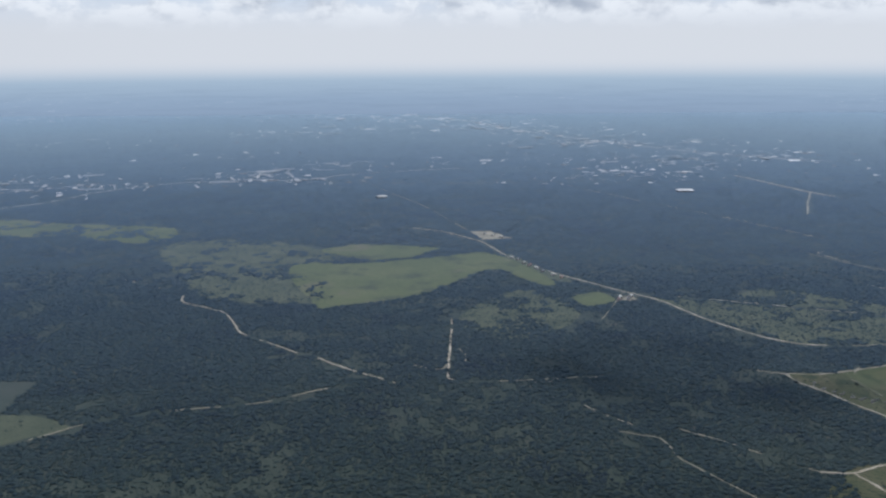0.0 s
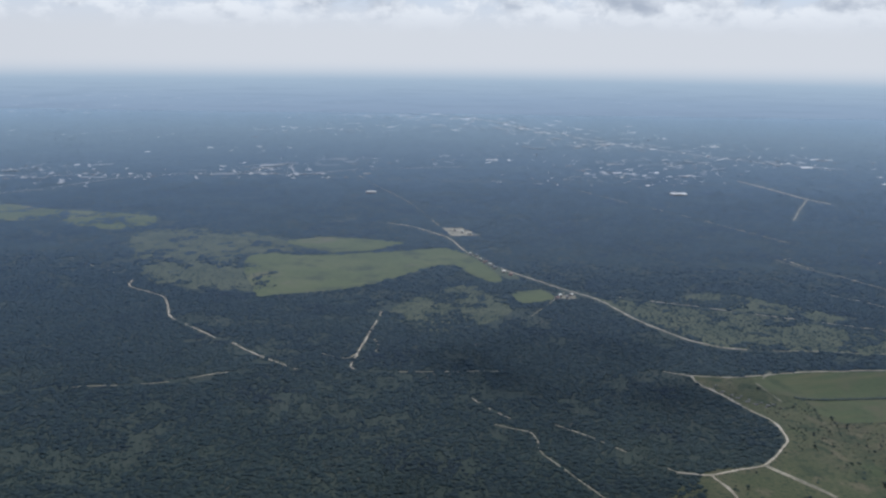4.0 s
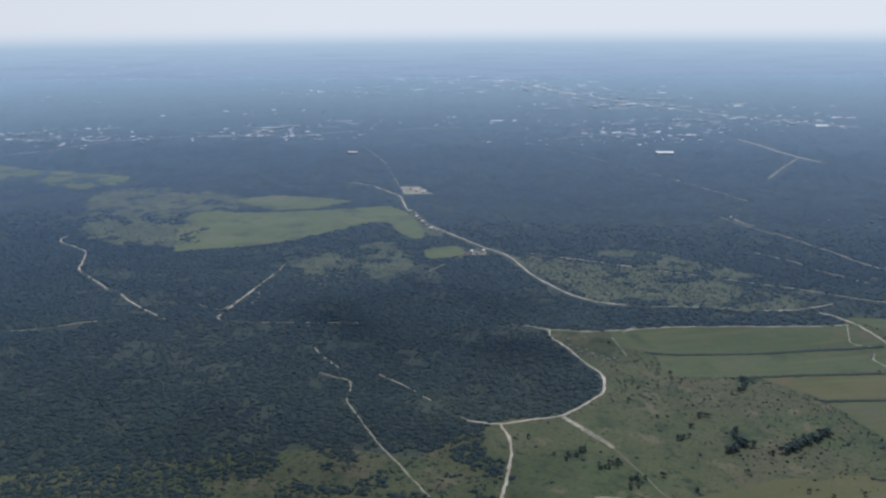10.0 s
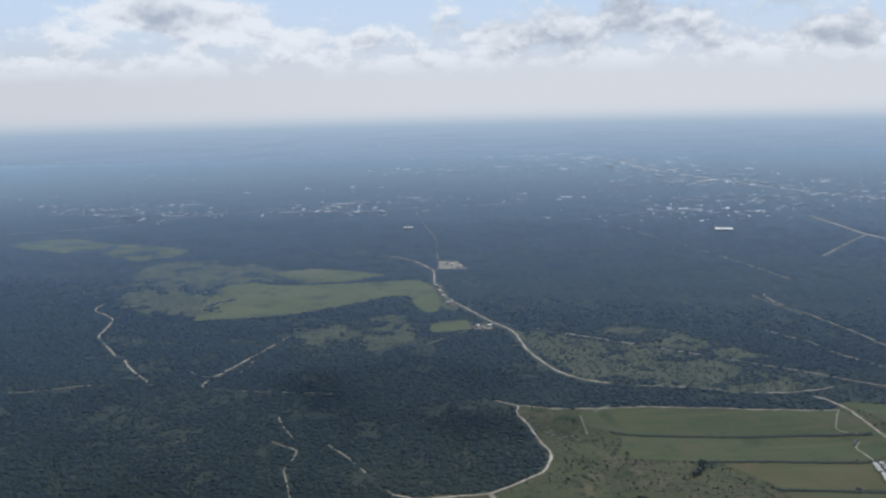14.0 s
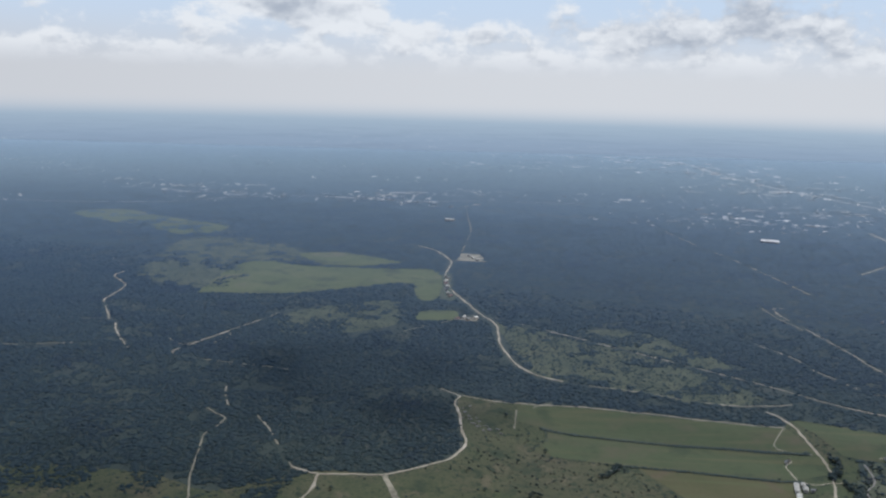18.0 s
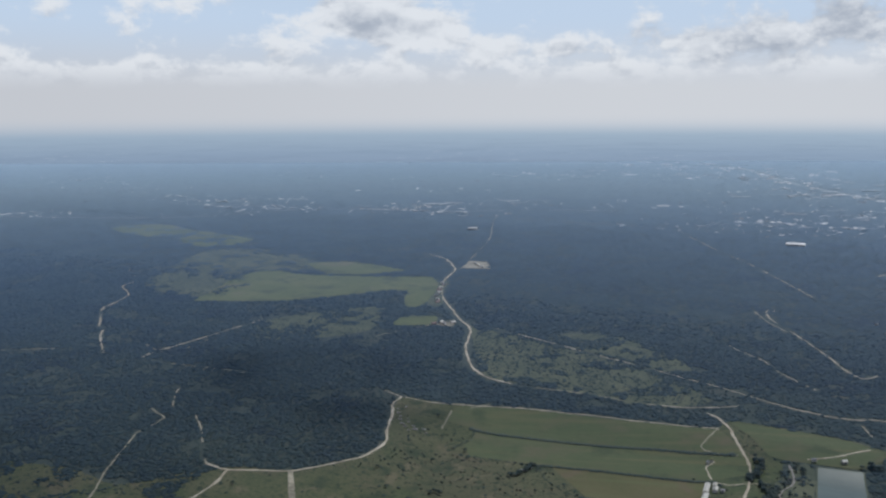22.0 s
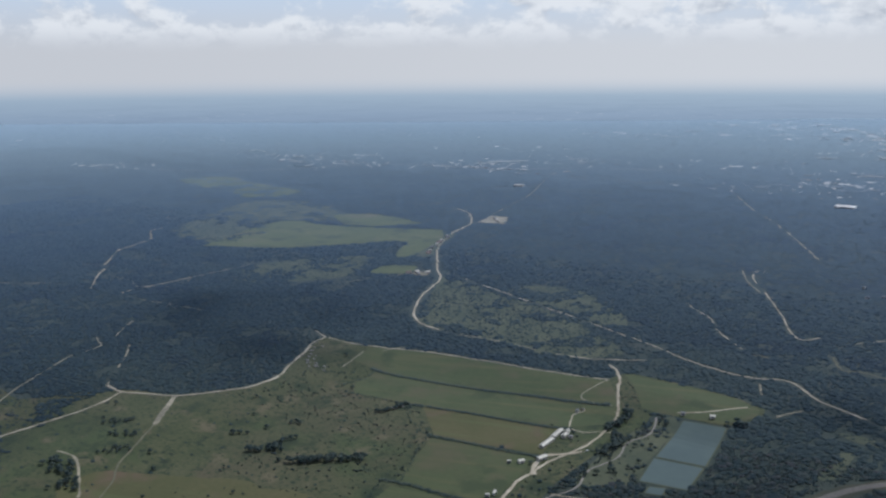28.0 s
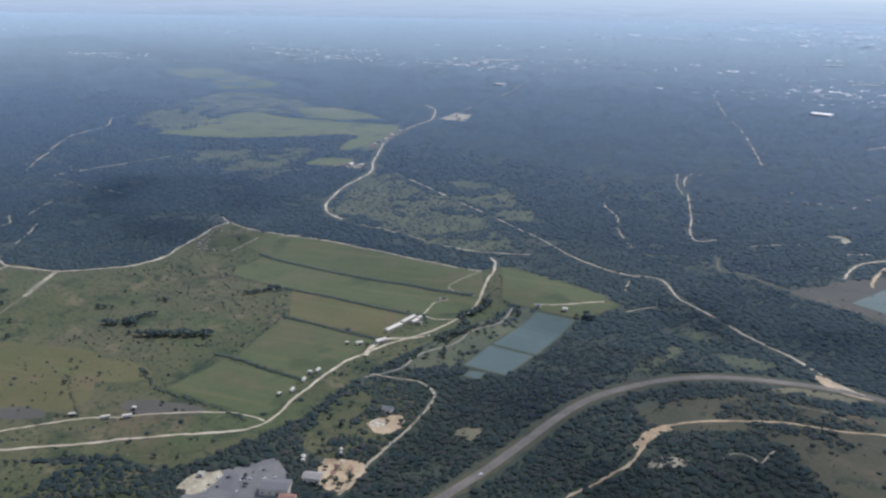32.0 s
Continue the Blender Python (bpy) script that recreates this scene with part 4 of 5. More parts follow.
# near woods in blocks, finer where the flight passes nearest
HW_R = curve([(-171, 5000), (105, 4560), (340, 3950), (640, 3380), (900, 3000), (1153, 2780)], 30)
HW_L = curve([(-1536, 1690), (-1376, 1773), (-1125, 1870), (-935, 2010), (-850, 2200), (-723, 2335), (-560, 2380), (-377, 2400), (-243, 2520)], 30)
p, rs = wood_points(650, 1110, 400, 880, 2.45, 31)
thick = np.clip(sample_cover(p[:, 0], p[:, 1]), 0.85, 1.0)
r = (0.8 + 2.1 * rs.rand(len(p)) ** 2.2) * np.where(rs.rand(len(p)) < 0.05, 1.4, 1.0) * thick
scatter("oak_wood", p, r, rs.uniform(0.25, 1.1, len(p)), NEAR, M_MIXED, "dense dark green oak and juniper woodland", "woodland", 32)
p, rs = wood_points(-420, 650, 400, 880, 3.1, 30)
thick = np.clip(sample_cover(p[:, 0], p[:, 1]), 0.5, 1.0)
r = (0.95 + 2.5 * rs.rand(len(p)) ** 1.9) * thick
scatter("oak_wood", p, r, rs.uniform(0.2, 0.7, len(p)), LOW, M_LEAF, "dense dark oak woodland with faint tracks", "woodland", 29)
p, rs = wood_points(-900, 1150, 880, 1400, 4.0, 33)
p = p[rs.rand(len(p)) < np.clip((1400 - p[:, 1]) / 170, 0, 1)]
thick = np.clip(sample_cover(p[:, 0], p[:, 1]), 0.45, 1.0)
r = (1.7 + 2.2 * rs.rand(len(p)) ** 1.3) * thick
scatter("oak_wood", p, r, rs.uniform(0.2, 0.6, len(p)), LOW, M_LEAF, "dense dark woodland around fields and tracks", "woodland", 34)
p, rs = wood_points(-2400, 1250, 1180, 2300, 7.0, 35)
p = p[rs.rand(len(p)) < np.clip((p[:, 1] - 1180) / 200, 0, 1)]
thick = np.clip(sample_cover(p[:, 0], p[:, 1]), 0.4, 1.0)
r = (3.0 + 4.0 * rs.rand(len(p)) ** 1.3) * thick
scatter("far_wood", p, r, rs.uniform(0.3, 0.5, len(p)), FAR, M_LEAF, "far dark woodland", "woodland", 36)
# woods behind and beside the flight
p, rs = wood_points(-1300, 1700, -600, 440, 14.0, 39)
p = p[p[:, 1] < 365 + 35 * np.sin(p[:, 0] * 0.031) + 30 * rs.rand(len(p))]
q, rs = wood_points(1110, 1700, 400, 1300, 14.0, 40)
p = np.concatenate([p, q])
scatter("side_wood", p, rs.uniform(8.0, 13.0, len(p)), rs.uniform(0.2, 1.2, len(p)), LOW, M_LEAF, "dense dark oak woodland", "woodland", 45)
p, rs = wood_points(-3600, 2700, 1300, 5150, 16.0, 37)
p = np.concatenate([p, wood_points(-1500, 2700, 5150, 5750, 17.0, 47)[0], wood_points(-4150, -3600, 1900, 4600, 16.0, 48)[0]])
p = p[(p[:, 1] > 2150 + 300 * rs.rand(len(p))) | (p[:, 0] < -2400 + 200 * rs.rand(len(p)))]
for line, half in ((HW_R, 40.0), (HW_L, 18.0)):
    for cx, cy in line:
        p = p[(p[:, 0] - cx) ** 2 + (p[:, 1] - cy) ** 2 > half * half]
r = rs.uniform(9.5, 15.0, len(p))
scatter("distant_wood", p, r, rs.uniform(0.32, 0.5, len(p)), FLAT, M_LEAF, "distant hazy woodland round a town", "woodland", 38)

# low brush in the scrublands and rough meadow
p, rs = wood_points(-520, 660, 400, 1620, 2.0, 41)
cv = sample_cover(p[:, 0], p[:, 1])
p = p[(cv > 0.05) & (cv < 0.2)]
r = rs.uniform(0.6, 1.5, len(p)) * np.where(rs.rand(len(p)) < 0.2, 1.5, 1.0)
scatter("brush", p, r, np.full(len(p), 0.25), BUSH, M_BRUSH, "low grey-green brush in pale scrubland", "brush", 42)
gx = np.random.RandomState(43)
q = np.stack([gx.uniform(330, 740, 22000), gx.uniform(430, 950, 22000)], 1)
cv = sample_cover(q[:, 0], q[:, 1])
dens = SOFT[((q[:, 1] - Y0) / CELL).astype(int), ((q[:, 0] - X0) / CELL).astype(int)]
dens = dens + 0.3 * np.exp(-((q[:, 0] - 470) / 90) ** 2 - ((q[:, 1] - 800) / 70) ** 2) - 0.1 * np.exp(-((q[:, 0] - 480) / 110) ** 2 - ((q[:, 1] - 560) / 90) ** 2)
q = q[(cv > 0.01) & (cv < 0.1) & (gx.rand(len(q)) < np.clip((dens - 0.46) * 3.0, 0.01, 0.38) * np.where(q[:, 1] < 640, 0.4, 0.85))]
r = 0.35 + 0.85 * gx.rand(len(q)) ** 2.2
scatter("meadow_shrubs", q, r, r * 0.45, MIDDLE, M_BRUSH, "small dark shrubs dotted over rough meadow", "shrubs", 44)

# hedges and thickets
def clump_row(name, pts, width, size, label, seed, step=2.2):
    c = curve(pts, step)
    rs = np.random.RandomState(seed)
    c = np.repeat(c, 2, 0) + rs.uniform(-width / 2, width / 2, (len(c) * 2, 2))
    rr = rs.uniform(0.6, 1.1, len(c)) * size
    return scatter(name, c, rr, rr * 0.35, BUSH, M_LEAF_TREE, label, "hedge", seed, kind="")


HEDGES = [[(454, 854), (501, 860), (537, 866), (574, 873), (620, 884), (653, 890), (686, 899)], [(538, 806), (570, 814), (603, 821), (635, 827), (663, 833), (680, 840)], [(595, 762), (629, 768), (661, 773), (687, 778)],
          [(616, 679), (630, 683), (647, 685), (670, 687), (693, 691)], [(596, 628), (618, 621), (633, 617), (646, 619), (670, 624), (695, 628), (711, 628)]]
for k, h in enumerate(HEDGES):
    clump_row("hedge", h, 2.9, 1.7, "long dark thin hedge between fields", 50 + k, step=1.1 if k < 4 else 2.6)
for k, h in enumerate([[(458, 856), (464, 833), (460, 807)], [(470, 797), (506, 802), (538, 806)], [(540, 806), (555, 786), (573, 771), (593, 762)], [(595, 762), (603, 738), (616, 711), (625, 693), (631, 682)],
                       [(618, 675), (627, 653), (630, 634), (633, 617)], [(573, 783), (584, 760), (596, 735)], [(567, 588), (598, 574), (619, 565)]]):
    clump_row("broken_hedge", h, 3.0, 1.0, "broken line of low bushes along a field edge", 60 + k, step=3.2)
# single trees: a trunk with limbs, and a crown of many clumps
def tree(seed):
    rs = np.random.RandomState(seed)
    bm = bmesh.new()
    bmesh.ops.create_cone(bm, segments=7, radius1=0.32, radius2=0.16, depth=2.4, matrix=pose(0, 0, 1.2), cap_ends=True)
    for a in rs.uniform(0, 360, 4):
        bmesh.ops.create_cone(bm, segments=5, radius1=0.14, radius2=0.05, depth=2.4, cap_ends=True, matrix=pose(0, 0, 2.0, 0, 0, a) @ pose(0, 0, 0, 48, 0, 0) @ pose(0, 0, 1.1))
    root = empty("oak_tree", 0, 0)
    part("trunk", bm, M_BARK, root, "grey-brown trunk")
    vs, fs, base = [], [], 0
    for _ in range(16):
        v, f = MIDDLE[rs.randint(len(MIDDLE))]
        a, d = rs.uniform(0, 6.28), 1.9 * math.sqrt(rs.rand())
        c = np.array([d * math.cos(a), d * math.sin(a), 3.6 - 0.28 * d * d + rs.uniform(-0.5, 0.5)])
        vs.append(v * rs.uniform(0.7, 1.25) + c)
        fs.append(f + base)
        base += len(v)
    part("crown", raw_mesh("crown", np.concatenate(vs), np.concatenate(fs), M_LEAF_TREE), None, root)
    return tagged(root, "single round-topped oak standing in open grass", "tree", "single oaks in the grassland")


TREES = [tree(200 + k) for k in range(5)]
gx = np.random.RandomState(90)
spots = []
for x, y in zip(gx.uniform(330, 790, 4000), gx.uniform(440, 960, 4000)):
    c = sample_cover(np.array([x]), np.array([y]))[0]
    if (0.01 < c < 0.1 and gx.rand() < 0.03) or (0.05 < c < 0.1 and x > 690 and gx.rand() < 0.2):
        spots.append((x, y))
for k, (x, y) in enumerate(spots[:120]):
    m = pose(x, y, 0.05, 0, 0, gx.uniform(0, 360)) @ Matrix.Diagonal((*[gx.uniform(0.4, 0.95)] * 3, 1))
    src_tree = TREES[k % 5]
    if k < 5:
        src_tree.matrix_basis = m
    else:
        ob = copy_thing(src_tree, pose(0, 0, 0))
        ob.matrix_basis = m


THICKETS = [([(413, 543), (429, 547), (450, 538)], 15.0, 0.95), ([(405, 600), (417, 614)], 9.0, 0.6), ([(392, 625), (380, 612)], 8.0, 0.6), ([(423, 578), (432, 596)], 9.0, 0.55), ([(543, 663), (560, 678), (580, 696)], 7.0, 1.1), ([(501, 659), (514, 670)], 7.0, 1.1), ([(508, 681), (511, 695)], 4.0, 0.8), ([(465, 671), (473, 678)], 4.0, 0.85), ([(531, 778), (538, 804)], 6.0, 0.75),
            ([(705, 898), (710, 877), (704, 857)], 6.0, 0.95), ([(716, 850), (726, 833), (723, 812)], 6.0, 1.0), ([(486, 714), (493, 718)], 4.0, 0.8), ([(735, 898), (741, 891)], 4.0, 1.0), ([(723, 735), (731, 760), (725, 786)], 3.0, 0.55), ([(731, 807), (727, 833), (732, 864), (726, 884)], 3.0, 0.5), ([(792, 915), (797, 911)], 3.0, 1.1)]
for line, wide, big in THICKETS:
    for x, y in curve(line, 2.6):
        for _ in range(2 if wide > 5 else 1):
            s = big * gx.uniform(0.75, 1.15)
            ob = copy_thing(TREES[gx.randint(5)], pose(0, 0, 0))
            ob.matrix_basis = pose(x + gx.uniform(-wide, wide) / 2, y + gx.uniform(-wide, wide) / 2, 0.05, 0, 0, gx.uniform(0, 360)) @ Matrix.Diagonal((s, s, s, 1))
            ob["label"], ob["group"] = "dark oak crowded into a small thicket", "oaks of the meadow thickets"


# ---- buildings ----
def box(bm, x0, x1, y0, y1, z0, z1):
    v = [bm.verts.new(c) for c in ((x0, y0, z0), (x1, y0, z0), (x1, y1, z0), (x0, y1, z0), (x0, y0, z1), (x1, y0, z1), (x1, y1, z1), (x0, y1, z1))]
    for q in ((0, 3, 2, 1), (4, 5, 6, 7), (0, 1, 5, 4), (1, 2, 6, 5), (2, 3, 7, 6), (3, 0, 4, 7)):
        bm.faces.new([v[i] for i in q])


def boxes(*dims):
    bm = bmesh.new()
    for d in dims:
        box(bm, *d)
    return bm


def gable(l, w, h, rise, over=0.3, t=0.12):
    """Two roof slabs over a body l long, w wide, with the eaves at h."""
    bm = bmesh.new()
    for s in (-1, 1):
        a, b = (l / 2 + over), (w / 2 + over)
        lo, hi = h - rise * over / (w / 2), h + rise
        v = [bm.verts.new(c) for c in ((-a, s * b, lo), (a, s * b, lo), (a, 0, hi), (-a, 0, hi), (-a, s * b, lo + t), (a, s * b, lo + t), (a, 0, hi + t), (-a, 0, hi + t))]
        for q in ((0, 1, 2, 3), (7, 6, 5, 4), (0, 4, 5, 1), (1, 5, 6, 2), (2, 6, 7, 3), (3, 7, 4, 0)):
            bm.faces.new([v[i] for i in (q if s > 0 else q[::-1])])
    return bm


def walls(l, w, h, rise):
    """Four walls with gable ends, 0.2 m thick."""
    bm = bmesh.new()
    for s in (-1, 1):
        box(bm, -l / 2, l / 2, *sorted((s * w / 2, s * (w / 2 - 0.2))), 0, h)
        x0, x1 = sorted((s * l / 2, s * (l / 2 - 0.2)))
        box(bm, x0, x1, -w / 2 + 0.2, w / 2 - 0.2, 0, h)
        tri = [[bm.verts.new((x, y, z)) for y, z in ((-w / 2, h), (w / 2, h), (0, h + rise - 0.02))] for x in (x0, x1)]
        bm.faces.new(tri[0][::-1])
        bm.faces.new(tri[1])
        for i in range(3):
            j = (i + 1) % 3
            bm.faces.new((tri[0][i], tri[0][j], tri[1][j], tri[1][i]))
    return bm


def building(name, x, y, turn, l, w, h, rise, roof, wall, label, category="building", group="", openings=3, ribs=0):
    root = empty(name, x, y, 0.1, turn)
    part("wall", walls(l, w, h, rise), wall, root)
    rf = part("roof", gable(l, w, h, rise), roof, root)
    if ribs:
        bm = bmesh.new()
        for i in range(ribs):
            cx = -l / 2 + l * (i + 0.5) / ribs
            g = gable(0.12, w, h + 0.13, rise, 0.02, 0.05)
            bmesh.ops.translate(g, verts=g.verts[:], vec=(cx, 0, 0))
            me = bpy.data.meshes.new("t")
            g.to_mesh(me)
            g.free()
            bm.from_mesh(me)
            bpy.data.meshes.remove(me)
        part("ribs", bm, roof, rf)
    for i in range(openings):
        cx = -l / 2 + l * (i + 0.5) / openings
        for s in (-1, 1):
            hh = 2.0 if (i == openings // 2 and s < 0) else 1.0
            z0 = 0.05 if hh == 2.0 else 1.0
            y0, y1 = sorted((s * (w / 2 + 0.03), s * (w / 2 - 0.1)))
            part("door" if hh == 2.0 else "window", boxes((cx - 0.5, cx + 0.5, y0, y1, z0, min(z0 + hh, h - 0.1))), M_DARK, root)
    return tagged(root, label, category, group)


def trailer(x, y, turn, l, label, wall=M_WHITE):
    l *= 0.85
    root = empty("trailer", x, y, 0.15, turn)
    bm = boxes((-l / 2, l / 2, -0.95, 0.95, 0.6, 2.2))
    bmesh.ops.bevel(bm, geom=bm.edges[:], offset=0.12, segments=2, affect="EDGES")
    body = part("body", bm, wall, root)
    part("roof", boxes((-l / 2 - 0.05, l / 2 + 0.05, -1.0, 1.0, 2.2, 2.28)), M_WHITE, root)
    for i in (-0.3, 0.05, 0.32):
        part("window", boxes((i * l - 0.5, i * l + 0.5, -0.98, -0.9, 1.2, 1.8)), M_DARK, body)
    part("chassis", boxes((-l / 2 + 0.3, l / 2 - 0.3, -0.75, 0.75, 0.4, 0.6)), M_TYRE, root)
    for i in (-0.15, 0.15):
        for s in (-1, 1):
            w = bmesh.new()
            bmesh.ops.create_cone(w, segments=12, radius1=0.4, radius2=0.4, depth=0.25, cap_ends=True, matrix=pose(i * l, s * 0.8, 0.4, 90))
            part("wheel", w, M_TYRE, root)
    return tagged(root, label, "trailer", "trailers beside the farm track")


BARN = "long low white metal-roofed barn in a green field"
building("barn", 680.4, 802.3, 92, 18, 3.6, 2.2, 0.7, M_WHITE, M_TAN, BARN, "barn", openings=6, ribs=18)
building("barn", 677.9, 823.0, 96, 17, 3.6, 2.2, 0.7, M_WHITE, M_TAN, BARN, "barn", openings=6, ribs=17)
building("shed", 684.5, 823.5, 95, 7, 3.6, 2.4, 0.7, M_WHITE, M_TAN, "small white-roofed shed beside a barn", "shed", openings=2, ribs=7)
building("shed", 682.4, 831.7, 95, 4.5, 3, 2.3, 0.6, M_WHITE, M_TAN, "small white-roofed shed beside a barn", "shed", openings=1, ribs=5)
building("shed", 690, 824, 10, 3.2, 2.4, 2.2, 0.6, M_GREY_ROOF, M_TAN, "tiny grey-roofed shed beside a barn", "shed", openings=1)
building("stable", 691.7, 775.9, 75, 8.5, 3.6, 2.6, 0.8, M_WHITE, M_TAN, "white-roofed stable on a gravel yard", "stable", openings=3, ribs=8)
building("shed", 682, 762, 60, 4.6, 3.0, 2.3, 0.6, M_WHITE, M_TAN, "small pale shed in a field", "shed", openings=1)
building("shed", 670.0, 881.3, 100, 3.2, 2.4, 2.2, 0.6, M_STUBBLE, M_TAN, "small yellowish shed by a drive", "shed", openings=1)
building("shed", 667.9, 875.1, 100, 3.0, 2.2, 2.2, 0.6, M_GREY_ROOF, M_TAN, "small dark shed by a drive", "shed", openings=1)
building("shed", 771, 915, 30, 4.0, 3.0, 2.4, 0.7, M_WHITE, M_TAN, "small white shed beside a pond", "shed", openings=1)
building("shed", 748, 910, 20, 3.4, 2.6, 2.3, 0.6, M_GREY_ROOF, M_TAN, "small grey shed beside a pond", "shed", openings=1)
for x, y, t, l in ((694, 708, 110, 5.6), (692, 702, 25, 3.6), (698, 691, 112, 5.6), (704, 675, 115, 5.2), (644, 571, 58, 6.5), (653, 581, 60, 7.0)):
    trailer(x, y, t, l, "white caravan trailer parked beside a farm track")
trailer(702, 665, 100, 3.8, "dull grey trailer parked in long grass", M_GREY_ROOF)
trailer(625, 559, 60, 5.0, "dark green trailer parked in a field", M_BRUSH)
trailer(647, 590, 20, 3.2, "grey trailer parked behind others", M_GREY_ROOF)
trailer(675, 756, 40, 3.0, "small trailer in a field corner", M_GREY_ROOF)



def rubble_pile(x, y, size, seed):
    rs = np.random.RandomState(seed)
    vs, fs, base = [], [], 0
    for _ in range(14):
        v, f = MIDDLE[rs.randint(len(MIDDLE))]
        a, d = rs.uniform(0, 6.28), rs.rand() ** 0.5
        s = rs.uniform(0.25, 0.6) * size
        vs.append(v * s + np.array([x + d * size * 1.6 * math.cos(a), y + d * size * math.sin(a), 0.3 + (1 - d) * 0.5 * size]))
        fs.append(f + base)
        base += len(v)
    return tagged(new("rubble_pile", raw_mesh("rubble_pile", np.concatenate(vs), np.concatenate(fs), M_STONE)), "low pile of pale rubble on rough grass", "rubble", "rubble piles on the meadow")


for k, (x, y, s) in enumerate(((380, 846, 1.5), (387, 838, 1.2), (391, 830, 1.6), (384, 829, 1.1), (396, 836, 1.0), (534, 791, 1.6), (538, 799, 1.2), (531, 784, 1.0), (374, 856, 1.1), (398, 822, 1.4), (404, 817, 1.6), (410, 821, 1.2), (416, 816, 1.7), (422, 821, 1.3), (427, 815, 1.2), (412, 811, 1.0), (401, 828, 1.0), (378, 864, 1.0))):
    rubble_pile(x, y, s, 300 + k)

for x, y, t in ((788, 1395, 20), (773, 1448, 70), (804, 1410, 5), (819, 1413, 40), (836, 1403, 110), (836, 1447, 15), (856, 1422, 60), (858, 1475, 30)):
    building("house", x, y, t, 5, 3, 2.2, 0.7, M_GREY_ROOF, M_TAN, "small grey-roofed house among dark woods", "house", "houses in the eastern woods", openings=2)

# park buildings and parking lot
building("park_hall", 789, 588, 35, 16, 11, 4.0, 1.2, M_GREY_ROOF, M_TAN, "broad grey-roofed hall beside a parking lot", "building", openings=4, ribs=10)
building("park_hall", 797, 608, 30, 10, 7, 3.6, 1.2, M_GREY_ROOF, M_TAN, "grey-roofed park building among trees", "building", openings=3, ribs=8)
building("park_hall", 803, 584, 35, 9, 7, 3.4, 1.0, M_RED_ROOF, M_TAN, "low brownish-roofed building among trees", "building", openings=3, ribs=7)
building("pavilion", 773, 696, 15, 6.5, 5.0, 2.8, 1.2, M_GREY_ROOF, M_TAN, "grey-brown park pavilion among trees", "pavilion", openings=2, ribs=6)
building("kiosk", 746, 570, 30, 2.8, 2.8, 2.4, 0.8, M_WHITE, M_WHITE, "small white kiosk beside a parking lot", "kiosk", openings=1)


def ring_paving(x, y):
    """A round white wheel of paving on the sandy plaza."""
    root = empty("paving_wheel", x, y, 0.36)
    bm = bmesh.new()
    n = 28
    for i in range(n):
        a0, a1 = 2 * math.pi * i / n, 2 * math.pi * (i + 1) / n
        box_pts = [(4.2 * math.cos(a0), 4.2 * math.sin(a0)), (5.0 * math.cos(a0), 5.0 * math.sin(a0)), (5.0 * math.cos(a1), 5.0 * math.sin(a1)), (4.2 * math.cos(a1), 4.2 * math.sin(a1))]
        lo, hi = [bm.verts.new((*q, 0)) for q in box_pts], [bm.verts.new((*q, 0.15)) for q in box_pts]
        bm.faces.new(hi)
        for k in range(4):
            bm.faces.new((lo[k], lo[(k + 1) % 4], hi[(k + 1) % 4], hi[k]))
    part("ring", bm, M_WHITE, root)
    for a in (20, 80, 140):
        g = boxes((-4.2, 4.2, -0.35, 0.35, 0, 0.13 + a * 0.0001))
        bmesh.ops.transform(g, matrix=pose(0, 0, 0, 0, 0, a), verts=g.verts[:])
        part("spoke", g, M_WHITE, root)
    return tagged(root, "white wheel-shaped paving on a sandy plaza", "paving")


ring_paving(779, 680)


def car(paint):
    root = empty("car", 0, 0)
    bm = boxes((-2.1, 2.1, -0.85, 0.85, 0.35, 0.95))
    bmesh.ops.bevel(bm, geom=bm.edges[:], offset=0.14, segments=2, affect="EDGES")
    body = part("body", bm, paint, root)
    bm = bmesh.new()
    box(bm, -1.3, 1.0, -0.75, 0.75, 0.95, 1.5)
    for v in bm.verts:
        if v.co.z > 1.2:
            v.co.x *= 0.72
            v.co.y *= 0.85
    part("cabin", bm, M_DARK, body)
    part("roof", boxes((-0.95, 0.72, -0.62, 0.62, 1.49, 1.55)), paint, body)
    for x in (-1.3, 1.3):
        for s in (-1, 1):
            w = bmesh.new()
            bmesh.ops.create_cone(w, segments=12, radius1=0.33, radius2=0.33, depth=0.22, cap_ends=True, matrix=pose(x, s * 0.8, 0.33, 90))
            part("wheel", w, M_TYRE, root)
    return root


M_CAR_WHITE = material("white_car_paint", [(0.3, (0.68, 0.68, 0.68)), (0.7, (0.78, 0.78, 0.78))], 0.2, 2.0, 0.3, 0.0, spec=0.5)
M_CAR_DARK = material("dark_car_paint", [(0.3, (0.06, 0.065, 0.075)), (0.7, (0.10, 0.105, 0.115))], 0.2, 2.0, 0.3, 0.0, spec=0.5)
CARS = [tagged(car(M_CAR_WHITE), "white car parked on asphalt", "car", "parked cars"), tagged(car(M_CAR_DARK), "dark grey car parked on asphalt", "car", "parked cars")]
gx = np.random.RandomState(7)
SPOTS = [(755, 575), (759, 579), (762, 569), (766, 582), (769, 586), (771, 581), (765, 592), (775, 592), (768, 597), (760, 562), (779, 596), (757, 567), (774, 573)]
for k, (x, y) in enumerate(SPOTS):
    m = pose(x, y, 0.31, 0, 0, 35 + 90 * (k % 3 == 0) + gx.uniform(-4, 4)) @ Matrix.Diagonal((0.72, 0.72, 0.72, 1))
    if k < 2:
        CARS[k].matrix_basis = m
    else:
        copy_thing(CARS[0 if gx.rand() < 0.65 else 1], m)
